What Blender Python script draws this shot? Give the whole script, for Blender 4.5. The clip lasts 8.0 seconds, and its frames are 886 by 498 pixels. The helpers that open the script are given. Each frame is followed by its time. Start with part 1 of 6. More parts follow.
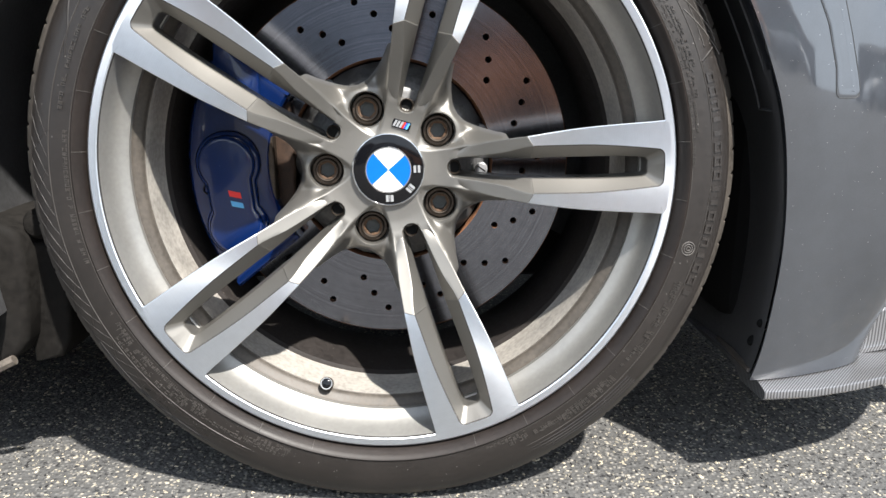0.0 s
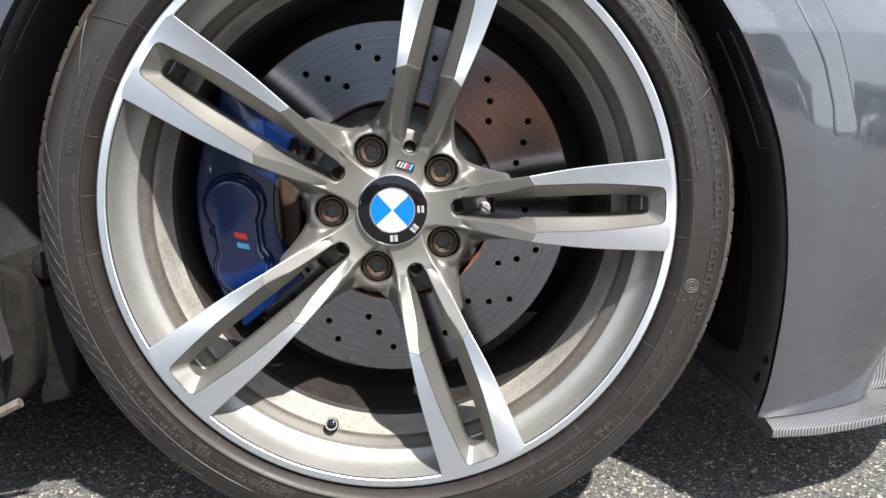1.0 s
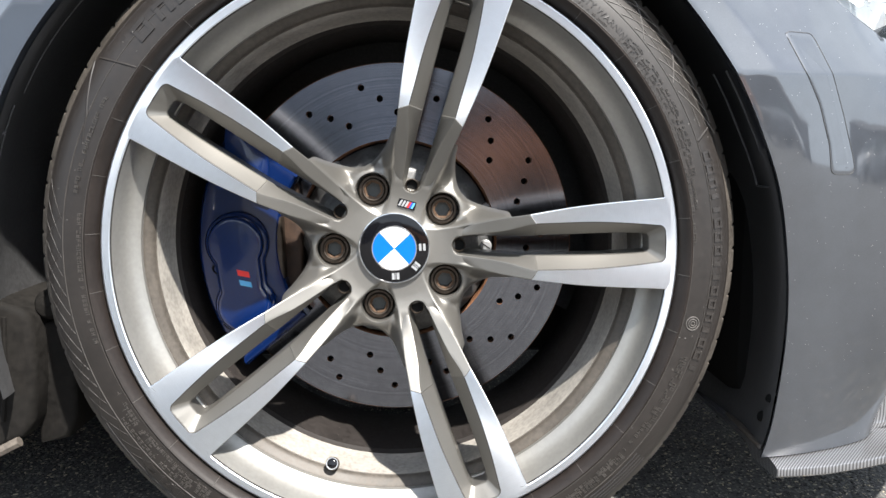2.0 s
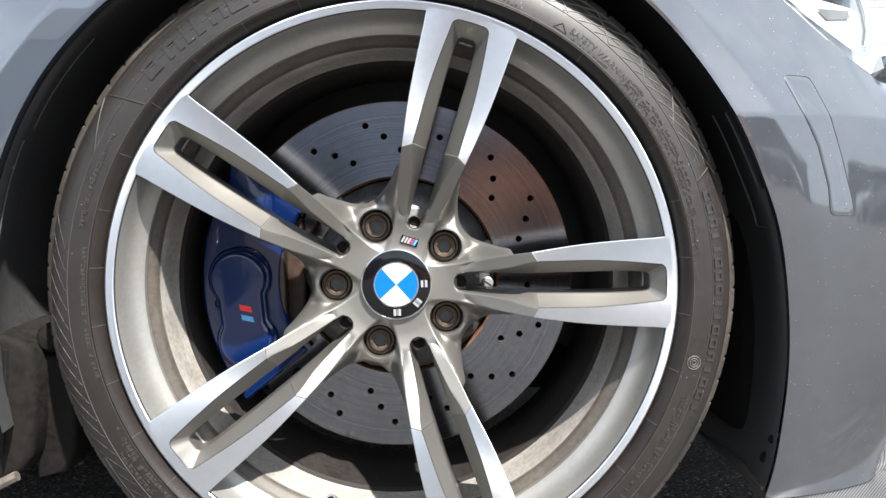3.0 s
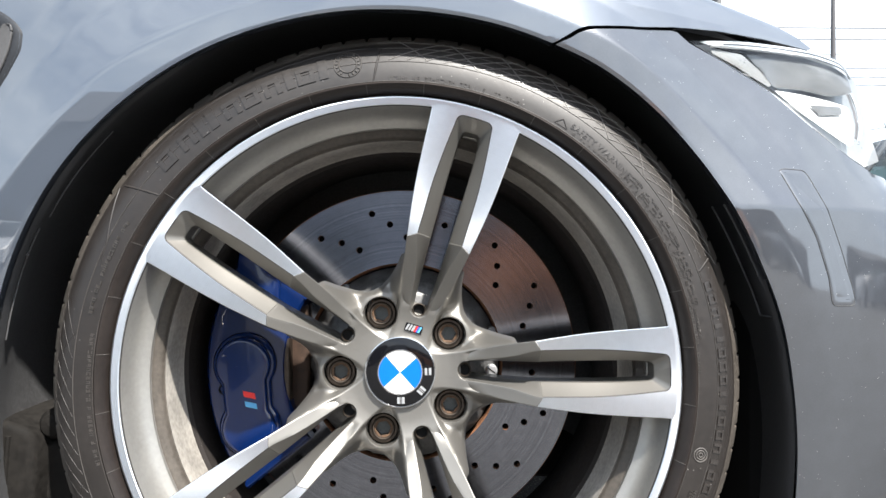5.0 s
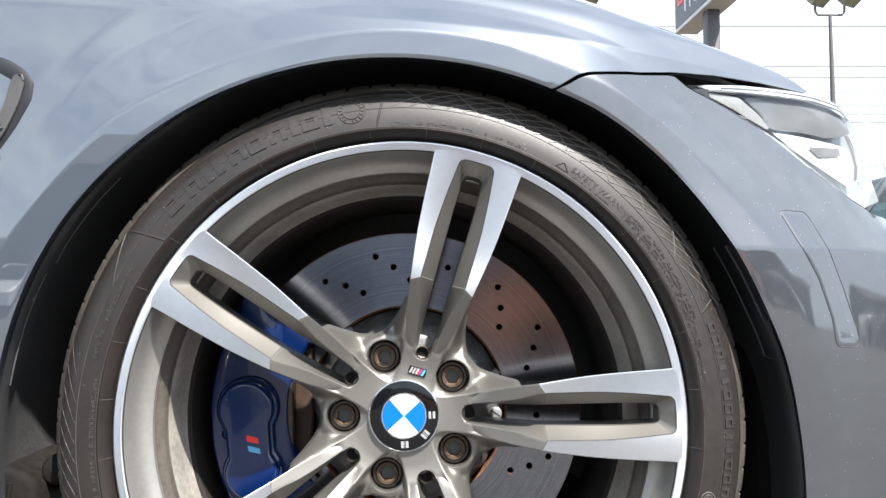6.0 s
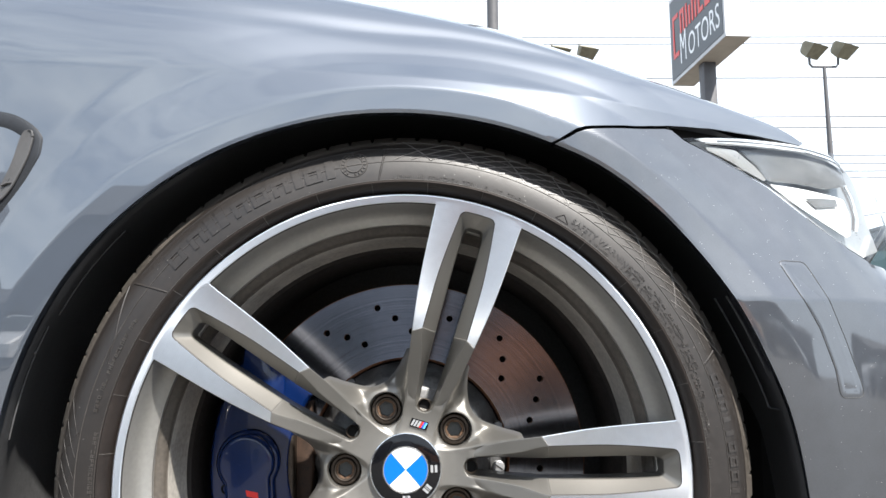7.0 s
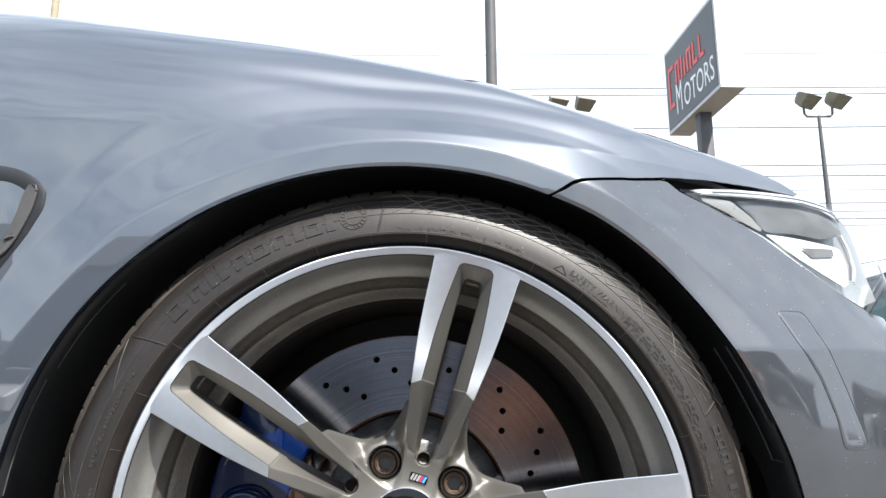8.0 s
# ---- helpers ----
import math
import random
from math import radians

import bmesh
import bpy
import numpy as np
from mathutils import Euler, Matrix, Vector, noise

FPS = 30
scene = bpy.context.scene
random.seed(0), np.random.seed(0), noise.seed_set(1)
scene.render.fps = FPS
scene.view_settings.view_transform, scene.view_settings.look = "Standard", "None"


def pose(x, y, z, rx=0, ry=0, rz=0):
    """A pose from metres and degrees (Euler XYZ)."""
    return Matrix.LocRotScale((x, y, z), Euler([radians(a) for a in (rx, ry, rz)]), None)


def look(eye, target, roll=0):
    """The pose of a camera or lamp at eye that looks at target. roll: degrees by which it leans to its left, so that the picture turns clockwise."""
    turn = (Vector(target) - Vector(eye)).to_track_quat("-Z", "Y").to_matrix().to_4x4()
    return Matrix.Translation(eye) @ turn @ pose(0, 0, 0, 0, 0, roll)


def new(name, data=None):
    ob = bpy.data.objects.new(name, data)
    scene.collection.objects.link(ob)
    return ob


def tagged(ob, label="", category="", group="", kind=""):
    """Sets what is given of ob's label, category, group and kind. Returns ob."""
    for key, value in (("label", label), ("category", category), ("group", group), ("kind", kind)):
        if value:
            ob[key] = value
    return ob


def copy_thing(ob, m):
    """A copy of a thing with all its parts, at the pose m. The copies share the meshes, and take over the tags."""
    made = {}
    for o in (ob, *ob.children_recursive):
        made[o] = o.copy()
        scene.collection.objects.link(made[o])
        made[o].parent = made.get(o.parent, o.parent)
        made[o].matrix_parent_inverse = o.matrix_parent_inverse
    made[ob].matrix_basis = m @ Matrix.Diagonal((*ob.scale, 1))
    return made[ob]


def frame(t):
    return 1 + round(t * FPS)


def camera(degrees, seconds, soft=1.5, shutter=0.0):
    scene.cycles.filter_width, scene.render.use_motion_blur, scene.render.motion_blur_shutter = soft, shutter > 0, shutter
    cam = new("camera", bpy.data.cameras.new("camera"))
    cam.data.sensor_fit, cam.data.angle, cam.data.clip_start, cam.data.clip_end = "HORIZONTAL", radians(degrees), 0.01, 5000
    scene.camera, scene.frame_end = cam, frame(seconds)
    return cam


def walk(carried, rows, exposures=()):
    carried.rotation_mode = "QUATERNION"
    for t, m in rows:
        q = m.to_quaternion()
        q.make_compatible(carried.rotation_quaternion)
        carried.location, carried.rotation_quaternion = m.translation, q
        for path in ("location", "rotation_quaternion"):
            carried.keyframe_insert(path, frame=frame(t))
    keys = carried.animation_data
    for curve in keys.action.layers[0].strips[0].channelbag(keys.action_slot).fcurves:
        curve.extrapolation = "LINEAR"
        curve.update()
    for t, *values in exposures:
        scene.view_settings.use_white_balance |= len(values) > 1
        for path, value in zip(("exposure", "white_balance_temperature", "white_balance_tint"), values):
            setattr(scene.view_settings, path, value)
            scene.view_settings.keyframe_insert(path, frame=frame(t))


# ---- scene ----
cam = camera(61.87, 8.0)
PATH = [
    (0, (0.0252, -0.6533, 0.4145), (0.0999, 1.2884, -0.0588), 0.18),
    (0.5, (0.0242, -0.6555, 0.4158), (0.0973, 1.2976, -0.0082), 0.0),
    (1, (0.0268, -0.6576, 0.4166), (0.0869, 1.3065, 0.0439), -0.41),
    (1.5, (0.0266, -0.6594, 0.4178), (0.0853, 1.3135, 0.0948), -0.51),
    (3, (0.0268, -0.6648, 0.4207), (0.0791, 1.3265, 0.2395), 0.04),
    (3.5, (0.0265, -0.6670, 0.4230), (0.077, 1.328, 0.2925), 0.29),
    (4, (0.0266, -0.669, 0.4259), (0.0729, 1.329, 0.3507), 0.35),
    (4.5, (0.0278, -0.671, 0.4286), (0.0667, 1.3286, 0.4075), 0.43),
    (6, (0.0302, -0.677, 0.4352), (0.0513, 1.3186, 0.5672), 0.01),
    (6.5, (0.0299, -0.6795, 0.4362), (0.0477, 1.3107, 0.6329), -0.13),
    (7, (0.0304, -0.6815, 0.4369), (0.0469, 1.3008, 0.7016), -0.17),
    (7.5, (0.0313, -0.6836, 0.4377), (0.0473, 1.2887, 0.7694), -0.32),
    (8, (0.0321, -0.6855, 0.4385), (0.0474, 1.275, 0.8341), -0.41),
]
walk(cam, [(t, look(eye, target, roll)) for t, eye, target, roll in PATH], [(0.0, 1.25), (1.5, 1.35), (4.5, 1.45), (6.5, 1.35), (8.0, 1.10)])

# ---- sky, clouds and sun ----
TO_SUN = Vector((0.38, -0.62, 1.0)).normalized()
world = bpy.data.worlds.new("sky")
scene.world = world
world.use_nodes = True
wn, wl = world.node_tree.nodes, world.node_tree.links
wn.clear()
sky = wn.new("ShaderNodeTexSky")
sky.sky_type, sky.sun_disc = "NISHITA", False
sky.sun_elevation = math.asin(TO_SUN.z)
sky.sun_rotation = math.atan2(TO_SUN.x, TO_SUN.y)
wco = wn.new("ShaderNodeTexCoord")
wmap = wn.new("ShaderNodeMapping")
wmap.inputs["Scale"].default_value = (1.0, 1.0, 2.6)
wmap.inputs["Location"].default_value = (0.4, 0.2, 0.0)
clouds = wn.new("ShaderNodeTexNoise")
clouds.inputs["Scale"].default_value, clouds.inputs["Detail"].default_value, clouds.inputs["Roughness"].default_value = 3.4, 7.0, 0.6
cramp = wn.new("ShaderNodeValToRGB")
cramp.color_ramp.elements[0].position, cramp.color_ramp.elements[1].position = 0.26, 0.60
cramp.color_ramp.elements[0].color = (0.10, 0.10, 0.10, 1)
wmix = wn.new("ShaderNodeMixRGB")
wmix.inputs["Color2"].default_value = (7.5, 8.4, 9.4, 1)
wbg = wn.new("ShaderNodeBackground")
wbg.inputs["Strength"].default_value = 0.088
wout = wn.new("ShaderNodeOutputWorld")
wl.new(wco.outputs["Generated"], wmap.inputs["Vector"])
wl.new(wmap.outputs["Vector"], clouds.inputs["Vector"])
wl.new(clouds.outputs["Fac"], cramp.inputs["Fac"])
# white haze towards the horizon, deepest beyond the car, and broken cloud overhead
wsep = wn.new("ShaderNodeSeparateXYZ")
wl.new(wco.outputs["Generated"], wsep.inputs[0])
haze = wn.new("ShaderNodeMapRange")
haze.interpolation_type = "SMOOTHSTEP"
haze.inputs["From Min"].default_value, haze.inputs["From Max"].default_value = 0.22, 0.55
haze.inputs["To Min"].default_value, haze.inputs["To Max"].default_value = 1.0, 0.0
bank = wn.new("ShaderNodeMath")
bank.operation, bank.inputs[1].default_value = "MULTIPLY_ADD", -0.24
wl.new(wsep.outputs["Y"], bank.inputs[0])
wl.new(wsep.outputs["Z"], bank.inputs[2])
wl.new(bank.outputs[0], haze.inputs["Value"])
veil = wn.new("ShaderNodeMath")
veil.operation = "MAXIMUM"
thin = wn.new("ShaderNodeMapRange")
thin.inputs["From Min"].default_value, thin.inputs["From Max"].default_value = 0.55, 0.92
thin.inputs["To Min"].default_value, thin.inputs["To Max"].default_value = 1.0, 0.4
wl.new(wsep.outputs["Z"], thin.inputs["Value"])
cover = wn.new("ShaderNodeMath")
cover.operation = "MULTIPLY"
wl.new(cramp.outputs["Color"], cover.inputs[0])
wl.new(thin.outputs["Result"], cover.inputs[1])
wl.new(haze.outputs["Result"], veil.inputs[0])
wl.new(cover.outputs[0], veil.inputs[1])
wl.new(veil.outputs[0], wmix.inputs["Fac"])
wl.new(sky.outputs["Color"], wmix.inputs["Color1"])
wl.new(wmix.outputs["Color"], wbg.inputs["Color"])
wl.new(wbg.outputs["Background"], wout.inputs["Surface"])

sun = new("sun", bpy.data.lights.new("sun", "SUN"))
sun.data.energy, sun.data.angle, sun.data.color = 4.8, radians(1.4), (1.0, 0.96, 0.9)
sun.matrix_basis = look((0, 0, 0), -TO_SUN) @ Matrix.Translation((0, 0, 0))
sun.location = TO_SUN * 30


# ---- materials ----
def pbr(name, color, rough=0.5, metal=0.0, coat=0.0, vary=0.25, scale=40.0, fine=400.0, bump=0.0, spots=None, spot_color=(0.4, 0.37, 0.33), specular=0.5, coat_rough=0.03, coat_ior=1.5):
    """A surface with two scales of tint and gloss variation, an optional fine relief and optional dust spots."""
    m = bpy.data.materials.new(name)
    m.use_nodes = True
    n, l = m.node_tree.nodes, m.node_tree.links
    b = n["Principled BSDF"]
    b.inputs["Metallic"].default_value = metal
    b.inputs["Coat Weight"].default_value = coat
    b.inputs["Coat Roughness"].default_value = coat_rough
    b.inputs["Coat IOR"].default_value = coat_ior
    b.inputs["Specular IOR Level"].default_value = specular
    co = n.new("ShaderNodeTexCoord")
    big, small = n.new("ShaderNodeTexNoise"), n.new("ShaderNodeTexNoise")
    big.inputs["Scale"].default_value, big.inputs["Detail"].default_value = scale, 5.0
    small.inputs["Scale"].default_value, small.inputs["Detail"].default_value = fine, 3.0
    for t in (big, small):
        l.new(co.outputs["Object"], t.inputs["Vector"])
    both = n.new("ShaderNodeMath")
    both.operation = "ADD"
    l.new(big.outputs["Fac"], both.inputs[0])
    l.new(small.outputs["Fac"], both.inputs[1])
    ramp = n.new("ShaderNodeValToRGB")
    ramp.color_ramp.elements[0].position, ramp.color_ramp.elements[1].position = 0.35, 0.65
    lo, hi = [c * (1 - vary) for c in color], [min(1, c * (1 + vary)) for c in color]
    ramp.color_ramp.elements[0].color, ramp.color_ramp.elements[1].color = (*lo, 1), (*hi, 1)
    half = n.new("ShaderNodeMath")
    half.operation, half.inputs[1].default_value = "MULTIPLY", 0.5
    l.new(both.outputs[0], half.inputs[0])
    l.new(half.outputs[0], ramp.inputs["Fac"])
    out = ramp.outputs["Color"]
    rr = n.new("ShaderNodeMapRange")
    rr.inputs["From Min"].default_value, rr.inputs["From Max"].default_value = 0.3, 0.7
    rr.inputs["To Min"].default_value, rr.inputs["To Max"].default_value = rough * (1 - vary * 0.5), min(1, rough * (1 + vary * 0.5))
    l.new(half.outputs[0], rr.inputs["Value"])
    l.new(rr.outputs["Result"], b.inputs["Roughness"])
    if spots:
        v = n.new("ShaderNodeTexVoronoi")
        v.inputs["Scale"].default_value = spots
        l.new(co.outputs["Object"], v.inputs["Vector"])
        keep = n.new("ShaderNodeTexNoise")
        keep.inputs["Scale"].default_value = spots * 0.35
        l.new(co.outputs["Object"], keep.inputs["Vector"])
        lt = n.new("ShaderNodeMath")
        lt.operation, lt.inputs[1].default_value = "LESS_THAN", 0.11
        l.new(v.outputs["Distance"], lt.inputs[0])
        gt = n.new("ShaderNodeMath")
        gt.operation, gt.inputs[1].default_value = "GREATER_THAN", 0.60
        l.new(keep.outputs["Fac"], gt.inputs[0])
        both2 = n.new("ShaderNodeMath")
        both2.operation = "MULTIPLY"
        l.new(lt.outputs[0], both2.inputs[0])
        l.new(gt.outputs[0], both2.inputs[1])
        mx = n.new("ShaderNodeMixRGB")
        mx.inputs["Color2"].default_value = (*spot_color, 1)
        l.new(both2.outputs[0], mx.inputs["Fac"])
        l.new(out, mx.inputs["Color1"])
        out = mx.outputs["Color"]
    l.new(out, b.inputs["Base Color"])
    if bump:
        bp = n.new("ShaderNodeBump")
        bp.inputs["Strength"].default_value, bp.inputs["Distance"].default_value = 0.6, bump
        l.new(small.outputs["Fac"], bp.inputs["Height"])
        l.new(bp.outputs["Normal"], b.inputs["Normal"])
    return m


def turned(name, color, rough, ring_scale, strength, vary=0.10, contrast=0.12, brushed=0.0):
    """Metal with fine concentric turning marks about the local y axis."""
    m = pbr(name, color, rough, 1.0, vary=vary, scale=18.0, fine=160.0)
    n, l = m.node_tree.nodes, m.node_tree.links
    b = n["Principled BSDF"]
    co = n.new("ShaderNodeTexCoord")
    sep = n.new("ShaderNodeSeparateXYZ")
    l.new(co.outputs["Object"], sep.inputs[0])
    flat = n.new("ShaderNodeCombineXYZ")
    l.new(sep.outputs["X"], flat.inputs["X"])
    l.new(sep.outputs["Z"], flat.inputs["Y"])
    ln = n.new("ShaderNodeVectorMath")
    ln.operation = "LENGTH"
    l.new(flat.outputs[0], ln.inputs[0])
    rings = n.new("ShaderNodeTexNoise")
    rings.noise_dimensions = "1D"
    rings.inputs["Scale"].default_value, rings.inputs["Detail"].default_value = ring_scale, 3.0
    l.new(ln.outputs["Value"], rings.inputs["W"])
    bp = n.new("ShaderNodeBump")
    bp.inputs["Strength"].default_value, bp.inputs["Distance"].default_value = strength, 0.0004
    l.new(rings.outputs["Fac"], bp.inputs["Height"])
    l.new(bp.outputs["Normal"], b.inputs["Normal"])
    b.inputs["Anisotropic"].default_value = brushed
    tangent = n.new("ShaderNodeTangent")
    tangent.direction_type, tangent.axis = "RADIAL", "Y"
    l.new(tangent.outputs["Tangent"], b.inputs["Tangent"])
    mul = n.new("ShaderNodeMapRange")
    mul.inputs["From Min"].default_value, mul.inputs["From Max"].default_value = 0.3, 0.7
    mul.inputs["To Min"].default_value, mul.inputs["To Max"].default_value = 1.0 - contrast, 1.0 + contrast * 0.7
    l.new(rings.outputs["Fac"], mul.inputs["Value"])
    src = b.inputs["Base Color"].links[0].from_socket
    mx = n.new("ShaderNodeMixRGB")
    mx.blend_type, mx.inputs["Fac"].default_value = "MULTIPLY", 1.0
    l.new(src, mx.inputs["Color1"])
    l.new(mul.outputs["Result"], mx.inputs["Color2"])
    l.new(mx.outputs["Color"], b.inputs["Base Color"])
    return m


RUBBER = pbr("tyre_rubber", (0.0138, 0.0108, 0.0091), 0.48, vary=0.30, scale=14, fine=260, bump=0.00008, spots=230, spot_color=(0.20, 0.19, 0.18), specular=0.64)
RUBBER_BEAD = pbr("black_bead_rubber", (0.0150, 0.0110, 0.0093), 0.50, vary=0.25, scale=20, fine=260, specular=0.35)
# raised print in lighter rubber: its glints are put into the colour
RUBBER_TEXT = pbr("glint_pale_raised_rubber", (0.046, 0.041, 0.037), 0.45, vary=0.3, scale=60, fine=300, specular=0.6)
DUSTY_TREAD = pbr("dusty_tread_rubber", (0.088, 0.074, 0.061), 0.75, vary=0.45, scale=40, fine=300, bump=0.0005)
DUSTY_SHOULDER = pbr("dusty_shoulder_rubber", (0.058, 0.050, 0.042), 0.62, vary=0.4, scale=22, fine=260, bump=0.00012, spots=210, spot_color=(0.16, 0.15, 0.14), specular=0.45)
# polished rubber, its base colour raised to carry the lattice's highlight
RUBBER_PRINT = pbr("highlight_pale_polished_rubber", (0.12, 0.112, 0.105), 0.34, vary=0.3, scale=60, fine=300, specular=0.6)
RUBBER_RAISED = pbr("raised_rubber", (0.025, 0.0215, 0.0195), 0.36, vary=0.3, scale=30, fine=300, specular=0.6)
RIM_PAINT = pbr("grey_metallic_wheel_paint", (0.222, 0.213, 0.196), 0.52, 0.82, coat=0.3, vary=0.05, scale=16, fine=1400, coat_rough=0.10)
BARREL_PAINT = pbr("silver_grey_barrel_paint", (0.375, 0.366, 0.345), 0.46, 0.70, coat=0.2, vary=0.08, scale=22, fine=240, coat_rough=0.2)
DUSTY_PAINT = pbr("dusty_beige_barrel_paint", (0.37, 0.345, 0.31), 0.45, 0.25, vary=0.3, scale=26, fine=240)
DARK_EDGE = pbr("dark_edge_and_back", (0.045, 0.042, 0.04), 0.5, 0.2, vary=0.2, scale=60)
GROOVE_DARK = pbr("dark_brown_groove", (0.070, 0.060, 0.050), 0.55, 0.1, vary=0.35, scale=30, fine=260)
DARK_BARREL = pbr("near_black_barrel", (0.014, 0.0105, 0.009), 0.75, 0.0, vary=0.4, scale=20, fine=200, spots=240, spot_color=(0.12, 0.10, 0.09))
MACHINED = turned("machined_aluminium", (0.82, 0.865, 0.92), 0.31, 2400.0, 0.03, vary=0.03, contrast=0.05, brushed=0.75)
DISC_STEEL = turned("brake_disc_steel", (0.200, 0.205, 0.228), 0.14, 420.0, 0.03, vary=0.10, contrast=0.18)
RUST = pbr("rusty_steel", (0.17, 0.075, 0.035), 0.8, 0.2, vary=0.5, scale=60, fine=500, bump=0.0004)
BOLT_RUST = pbr("rust_tinged_steel", (0.10, 0.058, 0.033), 0.6, 0.5, vary=0.6, scale=300, fine=1200)
DARK_STEEL = pbr("dark_phosphated_steel", (0.075, 0.060, 0.048), 0.45, 0.8, vary=0.4, scale=120, fine=900)
BOLT_FLOOR = pbr("grey_bolt_steel", (0.075, 0.080, 0.078), 0.5, 0.5, vary=0.3, scale=90)
PAD_RUST = pbr("dark_rusty_pad", (0.045, 0.026, 0.017), 0.7, 0.2, vary=0.5, scale=120, fine=700, bump=0.0003)
HAT = pbr("cast_grey_hat", (0.13, 0.13, 0.13), 0.5, 0.7, vary=0.35, scale=60, fine=300, bump=0.0004)
BLUE = pbr("blue_caliper_lacquer", (0.0020, 0.013, 0.070), 0.24, 0.0, coat=0.6, vary=0.12, scale=30, fine=700, spots=260, spot_color=(0.05, 0.07, 0.13), specular=0.35, coat_rough=0.03)
PLASTIC = pbr("black_liner_plastic", (0.066, 0.066, 0.068), 0.50, vary=0.35, scale=12, fine=300, bump=0.0002, specular=0.35)
DUSTY_PLASTIC = pbr("dusty_grey_plastic", (0.0105, 0.0095, 0.0085), 0.85, vary=0.5, scale=14, fine=160, bump=0.0003, specular=0.15)
PAINT = pbr("mineral_grey_car_paint", (0.084, 0.098, 0.121), 0.42, 0.45, coat=1.0, vary=0.05, scale=3, fine=2200, coat_rough=0.012, coat_ior=2.15)
# the body paint with stone chips, darkened to put the bumper's shading into it
BUMPER_PAINT = pbr("chipped_shaded_car_paint", (0.062, 0.068, 0.080), 0.38, 0.50, coat=1.0, vary=0.09, scale=60, fine=900, spots=300, spot_color=(0.34, 0.34, 0.33), coat_rough=0.055, coat_ior=1.97)
CHROME = pbr("chrome", (0.8, 0.8, 0.8), 0.10, 1.0, vary=0.05)
BLACK_GLOSS = pbr("gloss_black_enamel", (0.004, 0.004, 0.005), 0.10, coat=0.3, vary=0.1, specular=0.3)
# plain black parts, and the painted darkness inside drilled holes
BLACK = pbr("black_and_hole_dark", (0.010, 0.010, 0.010), 0.9, vary=0.1, specular=0.1)
WHITE = pbr("white_enamel", (0.82, 0.83, 0.84), 0.2, coat=0.6, vary=0.02)
SKYBLUE = pbr("bright_blue_enamel", (0.0, 0.125, 0.56), 0.35, coat=0.1, vary=0.04, specular=0.3)
RED = pbr("red_enamel", (0.70, 0.03, 0.025), 0.35, vary=0.05)
PALE_BLUE = pbr("pale_blue_enamel", (0.10, 0.38, 0.66), 0.35, vary=0.05)
DEEP_BLUE = pbr("deep_blue_enamel", (0.03, 0.08, 0.40), 0.35, vary=0.05)
SILVER = pbr("silver_print", (0.55, 0.56, 0.57), 0.3, 0.6, vary=0.05)
REFLECTOR = pbr("silver_reflector", (0.34, 0.35, 0.36), 0.28, 0.5, vary=0.06)
SMOKED = pbr("smoked_grey_lamp_bezel", (0.20, 0.205, 0.212), 0.22, 0.5, vary=0.25, scale=30)
# white that paints the bright gleam along the clear lens's edges
EDGE_GLEAM = pbr("lens_edge_gleam", (0.72, 0.75, 0.78), 0.25, 0.3, coat=1.0, vary=0.05, scale=30)
VENT_GREY = pbr("dark_vent_plastic", (0.022, 0.024, 0.028), 0.45, vary=0.15, scale=30, specular=0.3)
BLADE_GREY = pbr("satin_grey_plastic", (0.085, 0.083, 0.083), 0.40, 0.2, vary=0.1, scale=30)
POLE_STEEL = pbr("dark_painted_pole", (0.085, 0.083, 0.088), 0.55, vary=0.2, scale=4, fine=60)
CABLE = pbr("cable_grey", (0.16, 0.16, 0.17), 0.7, vary=0.1)
SIGN_GREY = pbr("charcoal_sign_face", (0.085, 0.095, 0.105), 0.45, vary=0.08, scale=2, fine=30)
SIGN_FRAME = pbr("silver_sign_cabinet", (0.52, 0.52, 0.53), 0.45, 0.3, vary=0.1, scale=3)
SIGN_TAN = pbr("tan_sign_underside", (0.42, 0.37, 0.31), 0.7, vary=0.12, scale=3)
LAMP_HEAD = pbr("weathered_floodlight_metal", (0.21, 0.19, 0.13), 0.6, 0.2, vary=0.25, scale=8)
WOOD_POLE = pbr("weathered_tan_pole", (0.36, 0.30, 0.21), 0.8, vary=0.25, scale=6, fine=90)
WALLS = pbr("dark_clad_wall", (0.10, 0.095, 0.095), 0.8, vary=0.2, scale=1.0, fine=12)
ROOFING = pbr("dark_roof", (0.05, 0.05, 0.055), 0.85, vary=0.2, scale=1.0, fine=12)


def glass_material(name, tint):
    m = bpy.data.materials.new(name)
    m.use_nodes = True
    n, l = m.node_tree.nodes, m.node_tree.links
    n.remove(n["Principled BSDF"])
    tr, gl, mx, fr = n.new("ShaderNodeBsdfTransparent"), n.new("ShaderNodeBsdfGlossy"), n.new("ShaderNodeMixShader"), n.new("ShaderNodeFresnel")
    tr.inputs["Color"].default_value = (*tint, 1)
    gl.inputs["Roughness"].default_value = 0.02
    fr.inputs["IOR"].default_value = 1.5
    l.new(fr.outputs[0], mx.inputs["Fac"])
    l.new(tr.outputs[0], mx.inputs[1])
    l.new(gl.outputs[0], mx.inputs[2])
    l.new(mx.outputs[0], n["Material Output"].inputs["Surface"])
    return m


LENS = glass_material("clear_lamp_lens", (0.93, 0.95, 0.95))
TINTED = glass_material("tinted_window_glass", (0.25, 0.32, 0.32))


